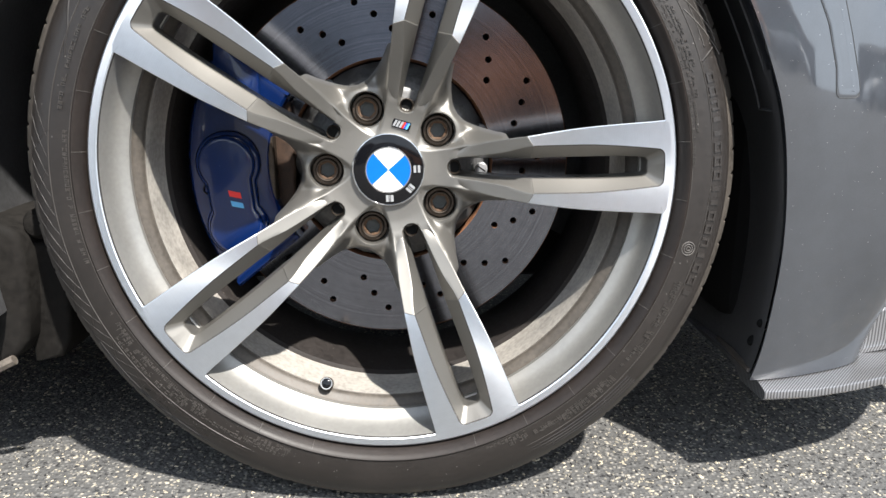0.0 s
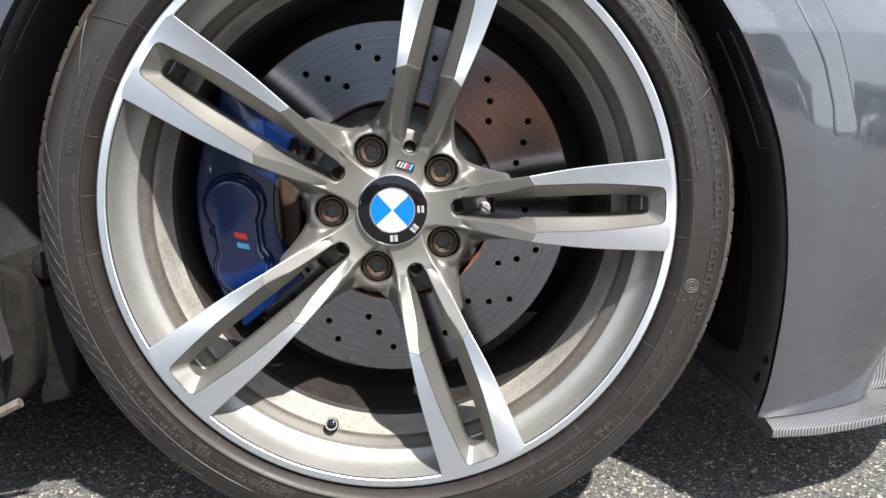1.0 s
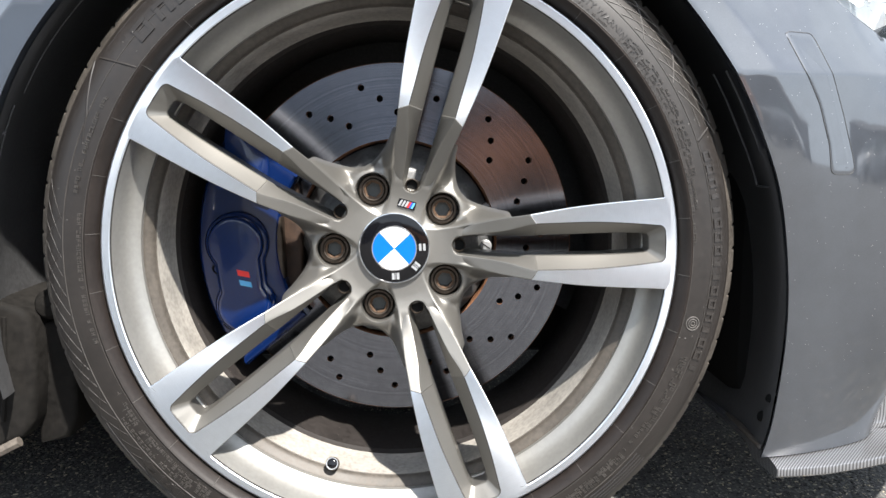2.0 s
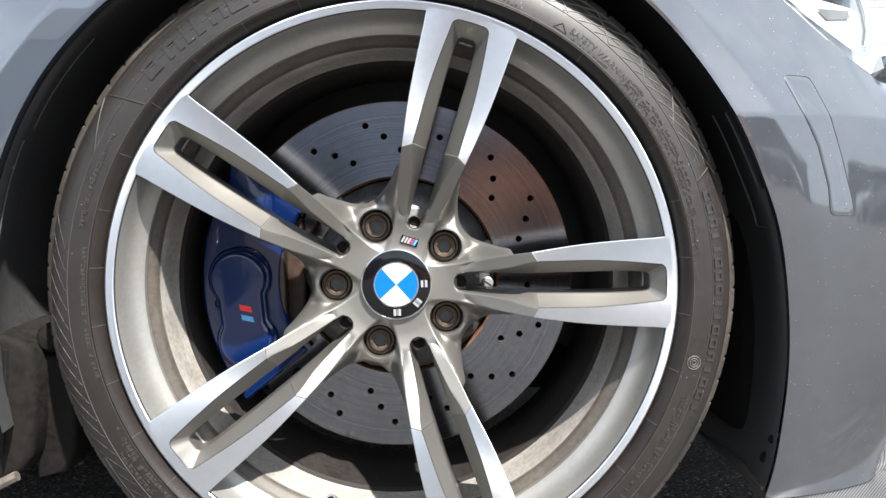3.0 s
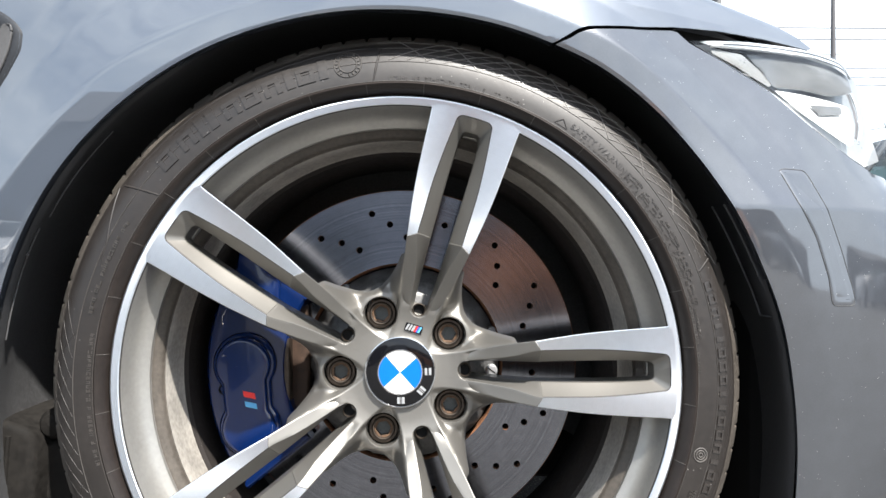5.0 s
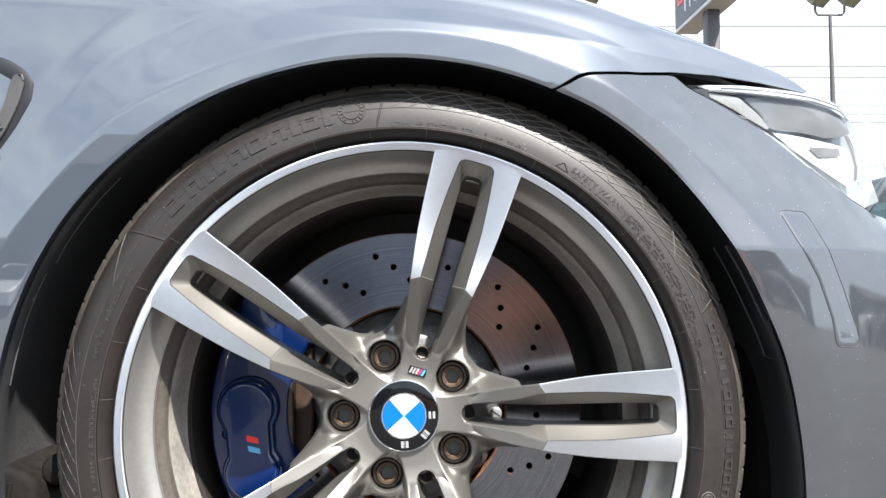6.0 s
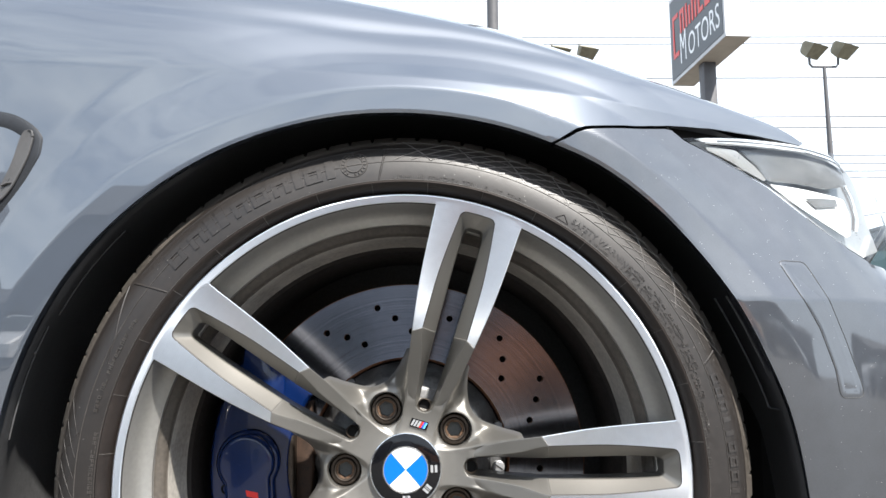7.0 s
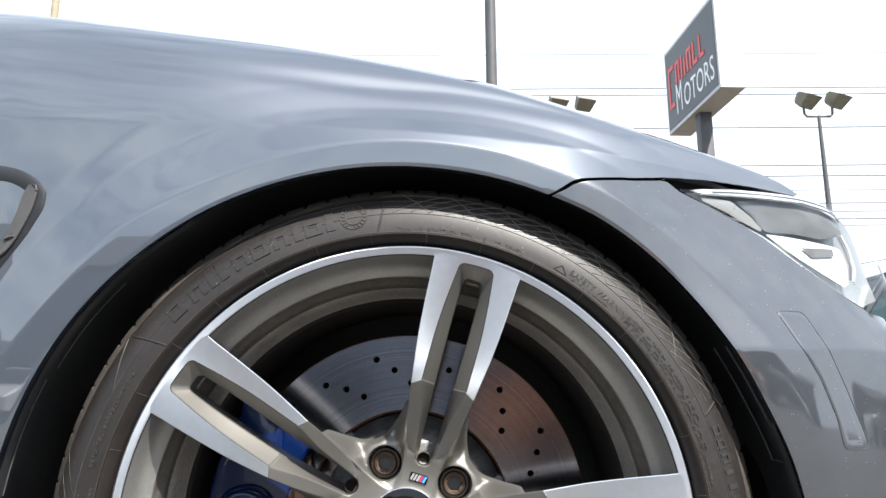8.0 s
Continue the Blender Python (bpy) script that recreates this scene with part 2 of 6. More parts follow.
def carbon_material():
    m = pbr("carbon_fibre_weave", (0.05, 0.05, 0.052), 0.34, 0.6, coat=1.0, vary=0.1)
    n, l = m.node_tree.nodes, m.node_tree.links
    b = n["Principled BSDF"]
    co = n.new("ShaderNodeTexCoord")
    mp = n.new("ShaderNodeMapping")
    mp.inputs["Rotation"].default_value = (0, 0, radians(45))
    l.new(co.outputs["Object"], mp.inputs["Vector"])
    ck = n.new("ShaderNodeTexWave")
    ck.wave_type, ck.bands_direction = "BANDS", "X"
    ck.inputs["Scale"].default_value, ck.inputs["Distortion"].default_value = 150.0, 0.4
    l.new(mp.outputs["Vector"], ck.inputs["Vector"])
    rp = n.new("ShaderNodeValToRGB")
    rp.color_ramp.elements[0].color, rp.color_ramp.elements[1].color = (0.07, 0.07, 0.073, 1), (0.30, 0.30, 0.31, 1)
    l.new(ck.outputs["Fac"], rp.inputs["Fac"])
    l.new(rp.outputs["Color"], b.inputs["Base Color"])
    bp = n.new("ShaderNodeBump")
    bp.inputs["Strength"].default_value, bp.inputs["Distance"].default_value = 0.5, 0.0006
    l.new(ck.outputs["Fac"], bp.inputs["Height"])
    l.new(bp.outputs["Normal"], b.inputs["Normal"])
    return m


CARBON = carbon_material()


def asphalt_material():
    m = bpy.data.materials.new("worn_asphalt")
    m.use_nodes = True
    n, l = m.node_tree.nodes, m.node_tree.links
    b = n["Principled BSDF"]
    b.inputs["Roughness"].default_value = 0.85
    co = n.new("ShaderNodeTexCoord")
    cells = n.new("ShaderNodeTexVoronoi")
    cells.inputs["Scale"].default_value = 210.0
    cells.inputs["Randomness"].default_value = 1.0
    l.new(co.outputs["Object"], cells.inputs["Vector"])
    sp = n.new("ShaderNodeSeparateXYZ")
    l.new(cells.outputs["Color"], sp.inputs[0])
    stone = n.new("ShaderNodeValToRGB")
    e = stone.color_ramp.elements
    e[0].position, e[0].color = 0.0, (0.025, 0.025, 0.026, 1)
    e[1].position, e[1].color = 1.0, (0.42, 0.38, 0.31, 1)
    for p, c in ((0.25, (0.06, 0.06, 0.06, 1)), (0.55, (0.15, 0.147, 0.14, 1)), (0.82, (0.27, 0.255, 0.23, 1))):
        k = e.new(p)
        k.color = c
    l.new(sp.outputs["X"], stone.inputs["Fac"])
    edge = n.new("ShaderNodeMapRange")
    edge.inputs["From Min"].default_value, edge.inputs["From Max"].default_value = 0.25, 0.5
    l.new(cells.outputs["Distance"], edge.inputs["Value"])
    big = n.new("ShaderNodeTexNoise")
    big.inputs["Scale"].default_value, big.inputs["Detail"].default_value = 9.0, 6.0
    l.new(co.outputs["Object"], big.inputs["Vector"])
    tar = n.new("ShaderNodeValToRGB")
    tar.color_ramp.elements[0].color, tar.color_ramp.elements[1].color = (0.050, 0.050, 0.050, 1), (0.112, 0.110, 0.106, 1)
    l.new(big.outputs["Fac"], tar.inputs["Fac"])
    mx = n.new("ShaderNodeMixRGB")
    l.new(edge.outputs["Result"], mx.inputs["Fac"])
    l.new(stone.outputs["Color"], mx.inputs["Color1"])
    l.new(tar.outputs["Color"], mx.inputs["Color2"])
    l.new(mx.outputs["Color"], b.inputs["Base Color"])
    bp = n.new("ShaderNodeBump")
    bp.invert = True
    bp.inputs["Strength"].default_value, bp.inputs["Distance"].default_value = 0.9, 0.002
    l.new(cells.outputs["Distance"], bp.inputs["Height"])
    l.new(bp.outputs["Normal"], b.inputs["Normal"])
    return m


ASPHALT = asphalt_material()


def chip_material():
    m = bpy.data.materials.new("aggregate_chips")
    m.use_nodes = True
    n, l = m.node_tree.nodes, m.node_tree.links
    b = n["Principled BSDF"]
    b.inputs["Roughness"].default_value = 0.7
    g = n.new("ShaderNodeNewGeometry")
    r = n.new("ShaderNodeValToRGB")
    e = r.color_ramp.elements
    e[0].color, e[1].color = (0.016, 0.016, 0.017, 1), (0.58, 0.50, 0.37, 1)
    for p, c in ((0.36, (0.024, 0.024, 0.025, 1)), (0.44, (0.085, 0.084, 0.082, 1)), (0.72, (0.14, 0.135, 0.125, 1)), (0.82, (0.29, 0.26, 0.20, 1))):
        k = e.new(p)
        k.color = c
    l.new(g.outputs["Random Per Island"], r.inputs["Fac"])
    l.new(r.outputs["Color"], b.inputs["Base Color"])
    return m


CHIPS = chip_material()


# ---- mesh helpers ----
def part(name, bm, material, parent=None, label="", smooth=True, sharp=35):
    """Links a bmesh as one mesh object under a thing or a part. material: one, or a list that the faces index."""
    bmesh.ops.recalc_face_normals(bm, faces=bm.faces)
    me = bpy.data.meshes.new(name)
    if smooth:
        for f in bm.faces:
            f.smooth = True
        for e in bm.edges:
            if len(e.link_faces) == 2 and e.calc_face_angle(0) > radians(sharp):
                e.smooth = False
    bm.to_mesh(me)
    bm.free()
    for m in material if isinstance(material, (list, tuple)) else [material]:
        me.materials.append(m)
    ob = new(name, me)
    if parent:
        ob.parent = parent
    if label:
        ob["label"] = label
    return ob


def grid(bm, rows, wrap=False, mat=0):
    """A skin over rows of points."""
    vs = [[bm.verts.new(p) for p in row] for row in rows]
    for a, b in zip(vs, vs[1:]):
        for i in range(len(a) if wrap else len(a) - 1):
            j = (i + 1) % len(a)
            f = bm.faces.new((a[i], a[j], b[j], b[i]))
            f.material_index = mat
    return vs


def lathe(bm, profile, n=96, a0=0.0, a1=360.0, centre=(0, 0), mat=0, close=False):
    """Turns a profile of (radius, depth) about the y axis through centre (x, z)."""
    full = abs(a1 - a0) >= 359.9
    count = n if full else n + 1
    pts = list(profile) + ([profile[0]] if close else [])
    rows = []
    for r, y in pts:
        rows.append([(centre[0] + r * math.cos(radians(a0 + (a1 - a0) * k / n)), y, centre[1] + r * math.sin(radians(a0 + (a1 - a0) * k / n))) for k in range(count)])
    return grid(bm, rows, full, mat)


def disc_face(bm, r, y, n=48, centre=(0, 0), mat=0):
    f = bm.faces.new([bm.verts.new((centre[0] + r * math.cos(2 * math.pi * k / n), y, centre[1] + r * math.sin(2 * math.pi * k / n))) for k in range(n)])
    f.material_index = mat
    return f


def plate(bm, outline, y0, y1, bevel=0.0, mat=0):
    """A slab: an outline in x, z from the front y0 back to y1, its front edge eased by bevel."""
    if sum(a[0] * b[1] - b[0] * a[1] for a, b in zip(outline, outline[1:] + outline[:1])) < 0:
        outline = outline[::-1]
    rows = []
    if bevel:
        for k in range(4):
            a = k / 3 * math.pi / 2
            inset, dy = bevel * (1 - math.sin(a)), bevel * (1 - math.cos(a))
            row = []
            m = len(outline)
            for i, (x, z) in enumerate(outline):
                px, pz = outline[i - 1]
                qx, qz = outline[(i + 1) % m]
                tx, tz = qx - px, qz - pz
                s = math.hypot(tx, tz) or 1
                nx, nz = tz / s, -tx / s
                row.append((x - nx * inset, y0 + dy, z - nz * inset))
            rows.append(row)
    else:
        rows.append([(x, y0, z) for x, z in outline])
    rows.append([(x, y1, z) for x, z in outline])
    vs = grid(bm, rows, True, mat)
    bm.faces.new(vs[0]).material_index = mat
    bm.faces.new(list(reversed(vs[-1]))).material_index = mat


def tube(bm, path, radius, n=10, mat=0, caps=True):
    """A round bar along a path; radius: a number or one for each point."""
    rows = []
    up = Vector((0, 0, 1))
    m = len(path)
    for i, p in enumerate(path):
        d = (Vector(path[min(i + 1, m - 1)]) - Vector(path[max(i - 1, 0)])).normalized()
        side = d.cross(up)
        if side.length < 1e-4:
            side = d.cross(Vector((1, 0, 0)))
        side.normalize()
        other = side.cross(d)
        r = radius[i] if isinstance(radius, (list, tuple)) else radius
        rows.append([Vector(p) + r * (math.cos(2 * math.pi * k / n) * side + math.sin(2 * math.pi * k / n) * other) for k in range(n)])
    vs = grid(bm, rows, True, mat)
    if caps:
        bm.faces.new(vs[0]).material_index = mat
        bm.faces.new(list(reversed(vs[-1]))).material_index = mat


def box(bm, x0, x1, y0, y1, z0, z1, mat=0, bevel=0.0):
    res = bmesh.ops.create_cube(bm, size=1.0, matrix=Matrix.Translation(((x0 + x1) / 2, (y0 + y1) / 2, (z0 + z1) / 2)) @ Matrix.Diagonal((x1 - x0, y1 - y0, z1 - z0, 1)))
    fs = {f for v in res["verts"] for f in v.link_faces}
    for f in fs:
        f.material_index = mat
    if bevel:
        es = list({e for f in fs for e in f.edges})
        bmesh.ops.bevel(bm, geom=es, offset=bevel, segments=2, affect="EDGES", profile=0.5)


def hermite(xs, ys):
    """A smooth curve through points, without overshoot."""
    xs, ys = np.array(xs, float), np.array(ys, float)
    h, d = np.diff(xs), np.diff(ys) / np.diff(xs)
    m = np.zeros(len(xs))
    m[0], m[-1] = d[0], d[-1]
    for i in range(1, len(xs) - 1):
        m[i] = 0 if d[i - 1] * d[i] <= 0 else (h[i - 1] + h[i]) / (h[i - 1] / d[i] + h[i] / d[i - 1])

    def at(x):
        x = min(max(x, xs[0]), xs[-1])
        i = int(min(max(np.searchsorted(xs, x) - 1, 0), len(h) - 1))
        t = (x - xs[i]) / h[i]
        return float((1 + 2 * t) * (1 - t) ** 2 * ys[i] + t * (1 - t) ** 2 * h[i] * m[i] + t * t * (3 - 2 * t) * ys[i + 1] + t * t * (t - 1) * h[i] * m[i + 1])

    return at


def ease(t):
    t = min(max(t, 0.0), 1.0)
    return t * t * (3 - 2 * t)


def curve(points, n):
    """n points on a smooth line through a few 3D points."""
    ks = list(range(len(points)))
    axes = [hermite(ks, [p[a] for p in points]) for a in range(3)]
    return [Vector([f((len(points) - 1) * k / (n - 1)) for f in axes]) for k in range(n)]


def along(points, n, power=1.0):
    """n points spread evenly by length along a polyline."""
    pts = [Vector(p) for p in points]
    ds = [0.0]
    for a, b in zip(pts, pts[1:]):
        ds.append(ds[-1] + (b - a).length)
    out = []
    for k in range(n):
        s = ds[-1] * (k / (n - 1)) ** power
        i = max(0, min(len(pts) - 2, int(np.searchsorted(ds, s)) - 1))
        t = (s - ds[i]) / max(1e-9, ds[i + 1] - ds[i])
        out.append(pts[i].lerp(pts[i + 1], min(1, max(0, t))))
    return out


# ---- ground ----
bm = bmesh.new()
grid(bm, [[(x, y, 0.0) for x in (-400, -20, -3, 0, 3, 20, 400)] for y in (-400, -20, -3, 0, 3, 20, 400)])
ground = tagged(part("ground", bm, ASPHALT, smooth=False), "worn grey asphalt with pale and black aggregate", "ground", kind="structure")


def chips():
    """Loose and proud stones of the asphalt's top layer round the tyre."""
    rnd = random.Random(4)
    vs, fs = [], []
    for _ in range(36000):
        x, y = rnd.uniform(-0.70, 0.85), rnd.uniform(-0.05, 0.50)
        r = rnd.choice((0.0013, 0.0016, 0.0021, 0.0027, 0.0034)) * rnd.uniform(0.8, 1.2)
        a, s = rnd.uniform(0, 6.28), rnd.uniform(0.28, 0.65)
        base = len(vs)
        for k in range(5):
            q = a + k * 1.2566 + rnd.uniform(-0.25, 0.25)
            u, w = r * math.cos(q - a), r * s * math.sin(q - a)
            vs.append((x + u * math.cos(a) - w * math.sin(a), y + u * math.sin(a) + w * math.cos(a), -0.0006))
        h = r * rnd.uniform(0.10, 0.32)
        for k in range(5):
            v = vs[base + k]
            vs.append((x + (v[0] - x) * 0.62, y + (v[1] - y) * 0.62, h * rnd.uniform(0.7, 1.1)))
        for k in range(5):
            j = (k + 1) % 5
            fs.append((base + k, base + j, base + 5 + j, base + 5 + k))
        fs.append(tuple(base + 5 + k for k in range(5)))
    me = bpy.data.meshes.new("asphalt_chips")
    me.from_pydata(vs, [], fs)
    me.materials.append(CHIPS)
    return tagged(new("asphalt_chips", me), "pale beige, grey and black stone chips in the asphalt", "gravel", kind="stuff")


chips()

# ---- the car ----
HUB_Z = 0.322
WHEEL_AT = Matrix.Translation((0, 0, HUB_Z)) @ pose(0, 0, 0, -1.5)
car = tagged(new("car"), "mineral grey metallic coupe with blue brake caliper and carbon splitter", "car")

# Side line of the body in plan, its lean with height, and the heights where the shoulder begins and where it crests.
side_y = hermite((-1.2, -0.6, -0.36, -0.1, 0.15, 0.30, 0.36, 0.40, 0.44, 0.47, 0.495, 0.512, 0.535, 0.575, 0.63, 0.70, 0.76), (0.03, 0.016, -0.006, -0.014, -0.015, -0.014, -0.010, -0.002, 0.014, 0.034, 0.070, 0.112, 0.18, 0.31, 0.47, 0.69, 0.93))
tuck = hermite((0.08, 0.16, 0.26, 0.40, 0.60, 0.72), (0.024, 0.0135, 0.0045, 0.0, 0.0, 0.004))
shoulder_z = hermite((-1.2, -0.4, 0.0, 0.17, 0.25, 0.43, 0.75), (0.76, 0.715, 0.692, 0.676, 0.668, 0.650, 0.59))
crest_z = hermite((-1.2, -0.47, -0.274, -0.144, -0.014, 0.093, 0.177, 0.302, 0.429, 0.75), (0.96, 0.887, 0.8455, 0.821, 0.7905, 0.7605, 0.7270, 0.6930, 0.6605, 0.60))
arch_r = hermite((-45, -28, -18, -7, 0, 10, 20, 30, 45, 57, 66, 82, 91, 100, 110, 119, 128, 138, 150, 162, 175, 190, 205, 225), (0.43, 0.402, 0.381, 0.365, 0.357, 0.349, 0.341, 0.338, 0.3370, 0.3350, 0.332, 0.331, 0.332, 0.334, 0.337, 0.341, 0.3452, 0.3500, 0.3555, 0.3592, 0.3625, 0.370, 0.385, 0.42))


def flare(d, th):
    """The arch's flare: a crisp crease ahead of the crown that softens behind it."""
    soft = np.interp(d, (0.0, 0.003, 0.030, 0.0325, 0.035, 0.050, 0.080, 0.11, 0.2, 0.3), (-0.0057, -0.0058, -0.0046, -0.0043, -0.0038, -0.0012, 0.0032, 0.0050, 0.0040, 0.0))
    crisp = np.interp(d, (0.0, 0.003, 0.0235, 0.0250, 0.0262, 0.060, 0.075, 0.11, 0.2, 0.3), (-0.0030, -0.0040, -0.0050, -0.0050, -0.0045, 0.0125, 0.0155, 0.0160, 0.0075, 0.0))
    k = ease((135 - th) / 50) * ease((th - 20) / 40)
    return float(soft * (1 - k) + crisp * k)


ridge = hermite((-1.2, -0.36, -0.18, -0.10, -0.01, 0.05, 0.107, 0.164, 0.193, 0.26), (0.42, 0.42, 0.42, 0.46, 0.52, 0.59, 0.62, 0.71, 0.75, 0.9))


def skin(x, v):
    """A point of the body: v is the height up to the shoulder, then the length over it."""
    z0 = shoulder_z(x)
    zl = min(v, z0)
    xe = x - 0.055 * (1 - ease((zl - 0.42) / 0.12)) * ease((x - 0.40) / 0.1) * (0.25 + 0.75 * ease((zl - 0.11) / 0.16))
    y = side_y(xe) + tuck(zl) + ease((x - 0.15) / 0.3) * max(0.0, zl - 0.48) * 0.42
    th = math.degrees(math.atan2(zl - HUB_Z, x)) % 360
    if th > 270:
        th -= 360
    dist = math.hypot(x, v - HUB_Z) - arch_r(th)
    y += flare(max(0.0, dist), th) * ease((th + 10) / 40) * ease((205 - th) / 50)
    z = zl
    if v > z0:
        length = (crest_z(x) - z0) / 0.748
        w, step = v - z0, 0.004
        s = 0.0
        flat = ease((x + 0.22) / 0.22)
        fold, edge = 9 * (1 - ease((x - 0.15) / 0.12)), ridge(x) * length
        while s < w:
            d = min(step, w - s)
            m = s + d / 2
            u = min(m / length, 1)
            lean = (7 + 57 * u) * (1 - flat) + (26 + 38 * u ** 3) * flat + 22 * ease((m - length) / 0.35)
            lean += fold * (math.exp(-((m - edge + 0.007) / 0.009) ** 2) - math.exp(-((m - edge - 0.011) / 0.009) ** 2))
            y += d * math.sin(radians(lean))
            z += d * math.cos(radians(lean))
            s += d
    return (x, y, z)


def arch_point(th, out=0.0):
    r = arch_r(th) + out
    return (r * math.cos(radians(th)), HUB_Z + r * math.sin(radians(th)))


def crest_v(x, share=1.08):
    return shoulder_z(x) + share * (crest_z(x) - shoulder_z(x)) / 0.748


def flipped(p):
    return (p[0], 1.862 - p[1], p[2])


SEAM = [(0.1523, 0.6311), (0.1600, 0.6360), (0.1700, 0.6392), (0.2094, 0.6452), (0.2591, 0.6514)]
GAP = 0.0016


def patch(lower, upper, n, m, power, side, lip=None):
    """A panel between two curves of the body's skin, with a turned-in lip along the lower one."""
    lo, up = along(lower, n), along(upper, n)
    rows = []
    for a, b in zip(lo, up):
        row = []
        for k in range(m):
            t = (k / (m - 1)) ** power
            p = a.lerp(b, t)
            row.append(skin(p.x, p.y))
        if lip:
            x, y, z = row[0]
            d = Vector((x, 0, z - HUB_Z)).normalized() if lip == "arch" else Vector((0, 0, 0.5))
            deep = (0.022 if x < 0.262 or z < 0.6 else 0.003) if z > 0.30 or x < 0 else 0.005 + 0.017 * ease((z - 0.18) / 0.12)
            row = [(x + d.x * 0.004, y + deep, z + d.z * 0.004), (x + d.x * 0.001, y + 0.004, z + d.z * 0.001), (x - d.x * 0.0001, y + 0.0012, z)] + row
        rows.append([flipped(p) for p in row] if side < 0 else row)
    bm = bmesh.new()
    grid(bm, rows)
    return bm


def fender(side):
    arch = [arch_point(a) for a in range(192, 65, -2)] + [arch_point(65.6)]
    lower = [(*p, 0) for p in arch[:20]], [(*p, 0) for p in arch[19:]] + [(x - 0.0008, z + GAP, 0) for x, z in SEAM] + [(0.268, 0.6535, 0), (0.3049, 0.6553, 0), (0.3584, 0.6528, 0), (0.4152, 0.6482, 0)]
    corner = (-1.0, crest_v(-1.0), 0)
    top = [(x, crest_v(x), 0) for x in np.linspace(-1.0, 0.36, 38)] + [(0.385, crest_v(0.385, 0.86), 0), (0.405, crest_v(0.405, 0.55), 0), (0.4215, 0.6510, 0)]
    upper = [(-1.0, 0.24, 0), corner], top
    bm = patch(lower[0], upper[0], 60, 84 if side > 0 else 30, 1.7, side, "arch")
    bm2 = patch(lower[1], upper[1], 200, 84 if side > 0 else 30, 1.7, side, "arch")
    tmp = bpy.data.meshes.new("tmp")
    bm2.to_mesh(tmp)
    bm2.free()
    bm.from_mesh(tmp)
    bpy.data.meshes.remove(tmp)
    bmesh.ops.remove_doubles(bm, verts=bm.verts, dist=0.0003)
    return part("front_fender", bm, PAINT, car, "grey metallic fender with a flared arch" if side > 0 else "")


HL_LOW = [(0.2740, 0.6405), (0.2792, 0.6381), (0.3058, 0.6258), (0.3576, 0.5968), (0.4047, 0.5566), (0.4380, 0.5333), (0.4562, 0.5236), (0.4630, 0.5190)]
HL_TOP = [(0.2745, 0.6412), (0.2842, 0.6420), (0.3366, 0.6478), (0.3779, 0.6470), (0.4215, 0.6450), (0.4660, 0.6330), (0.4900, 0.6050), (0.4960, 0.5660), (0.4790, 0.5290)]


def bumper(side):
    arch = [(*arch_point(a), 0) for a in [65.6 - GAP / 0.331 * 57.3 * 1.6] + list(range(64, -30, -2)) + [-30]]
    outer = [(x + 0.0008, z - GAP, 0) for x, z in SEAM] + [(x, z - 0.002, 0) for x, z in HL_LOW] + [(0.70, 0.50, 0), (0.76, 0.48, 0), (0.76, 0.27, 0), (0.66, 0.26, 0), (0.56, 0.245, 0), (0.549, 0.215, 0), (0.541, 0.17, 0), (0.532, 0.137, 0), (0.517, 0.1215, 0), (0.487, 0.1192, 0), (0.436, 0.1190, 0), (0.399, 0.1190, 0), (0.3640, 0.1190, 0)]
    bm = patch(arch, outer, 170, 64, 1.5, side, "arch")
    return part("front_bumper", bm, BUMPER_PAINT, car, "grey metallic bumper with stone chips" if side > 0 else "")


def hood():
    bm = bmesh.new()
    rows = []
    for k in range(30):
        t = k / 29
        row = []
        for i in range(90):
            u = i / 89
            front = 0.385 + 0.33 * t ** 1.3
            x = -1.0 + (front + 1.0) * u
            base = crest_v(x) + 0.004
            if t < 0.25:
                v = base + t / 0.25 * 0.16
                p = skin(x, v)
            else:
                a = skin(x, base + 0.16)
                s = (t - 0.25) / 0.75
                yy = a[1] + (0.931 - a[1]) * s
                p = (x, yy, a[2] + 0.055 * math.sin(s * math.pi / 2) * 0.8)
            row.append(p)
        rows.append(row)
    full = rows + [[flipped(p) for p in row] for row in reversed(rows[:-1])]
    grid(bm, full)
    return part("hood", bm, PAINT, car, "grey metallic hood with a crisp shut line")


def inner_shell():
    """Dark structure behind the panel gaps."""
    bm = bmesh.new()
    for pts, h in (([(0.150, 0.640), (0.165, 0.643), (0.21, 0.650), (0.27, 0.656), (0.33, 0.652), (0.40, 0.640)], 0.012),):
        rows = []
        for p in along([(*q, 0) for q in pts], 40):
            q = skin(p.x, min(p.y, shoulder_z(p.x)))
            rows.append([(q[0], q[1] + 0.014, q[2] - h), (q[0], q[1] + 0.014, q[2]), (q[0], q[1] + 0.10, q[2] + h * 0.6)])
        grid(bm, rows)
    part("gap_seal", bm, BLACK, car)
    bm = bmesh.new()
    rows = []
    for x in np.linspace(-1.0, 0.5, 60):
        top = skin(x, crest_v(x, 0.80))
        rows.append([(x, top[1] + d, top[2] - h) for d, h in ((0.006, 0.020), (0.016, 0.004), (0.05, 0.006))])
    grid(bm, rows)
    part("gap_seal", bm, BLACK, car)


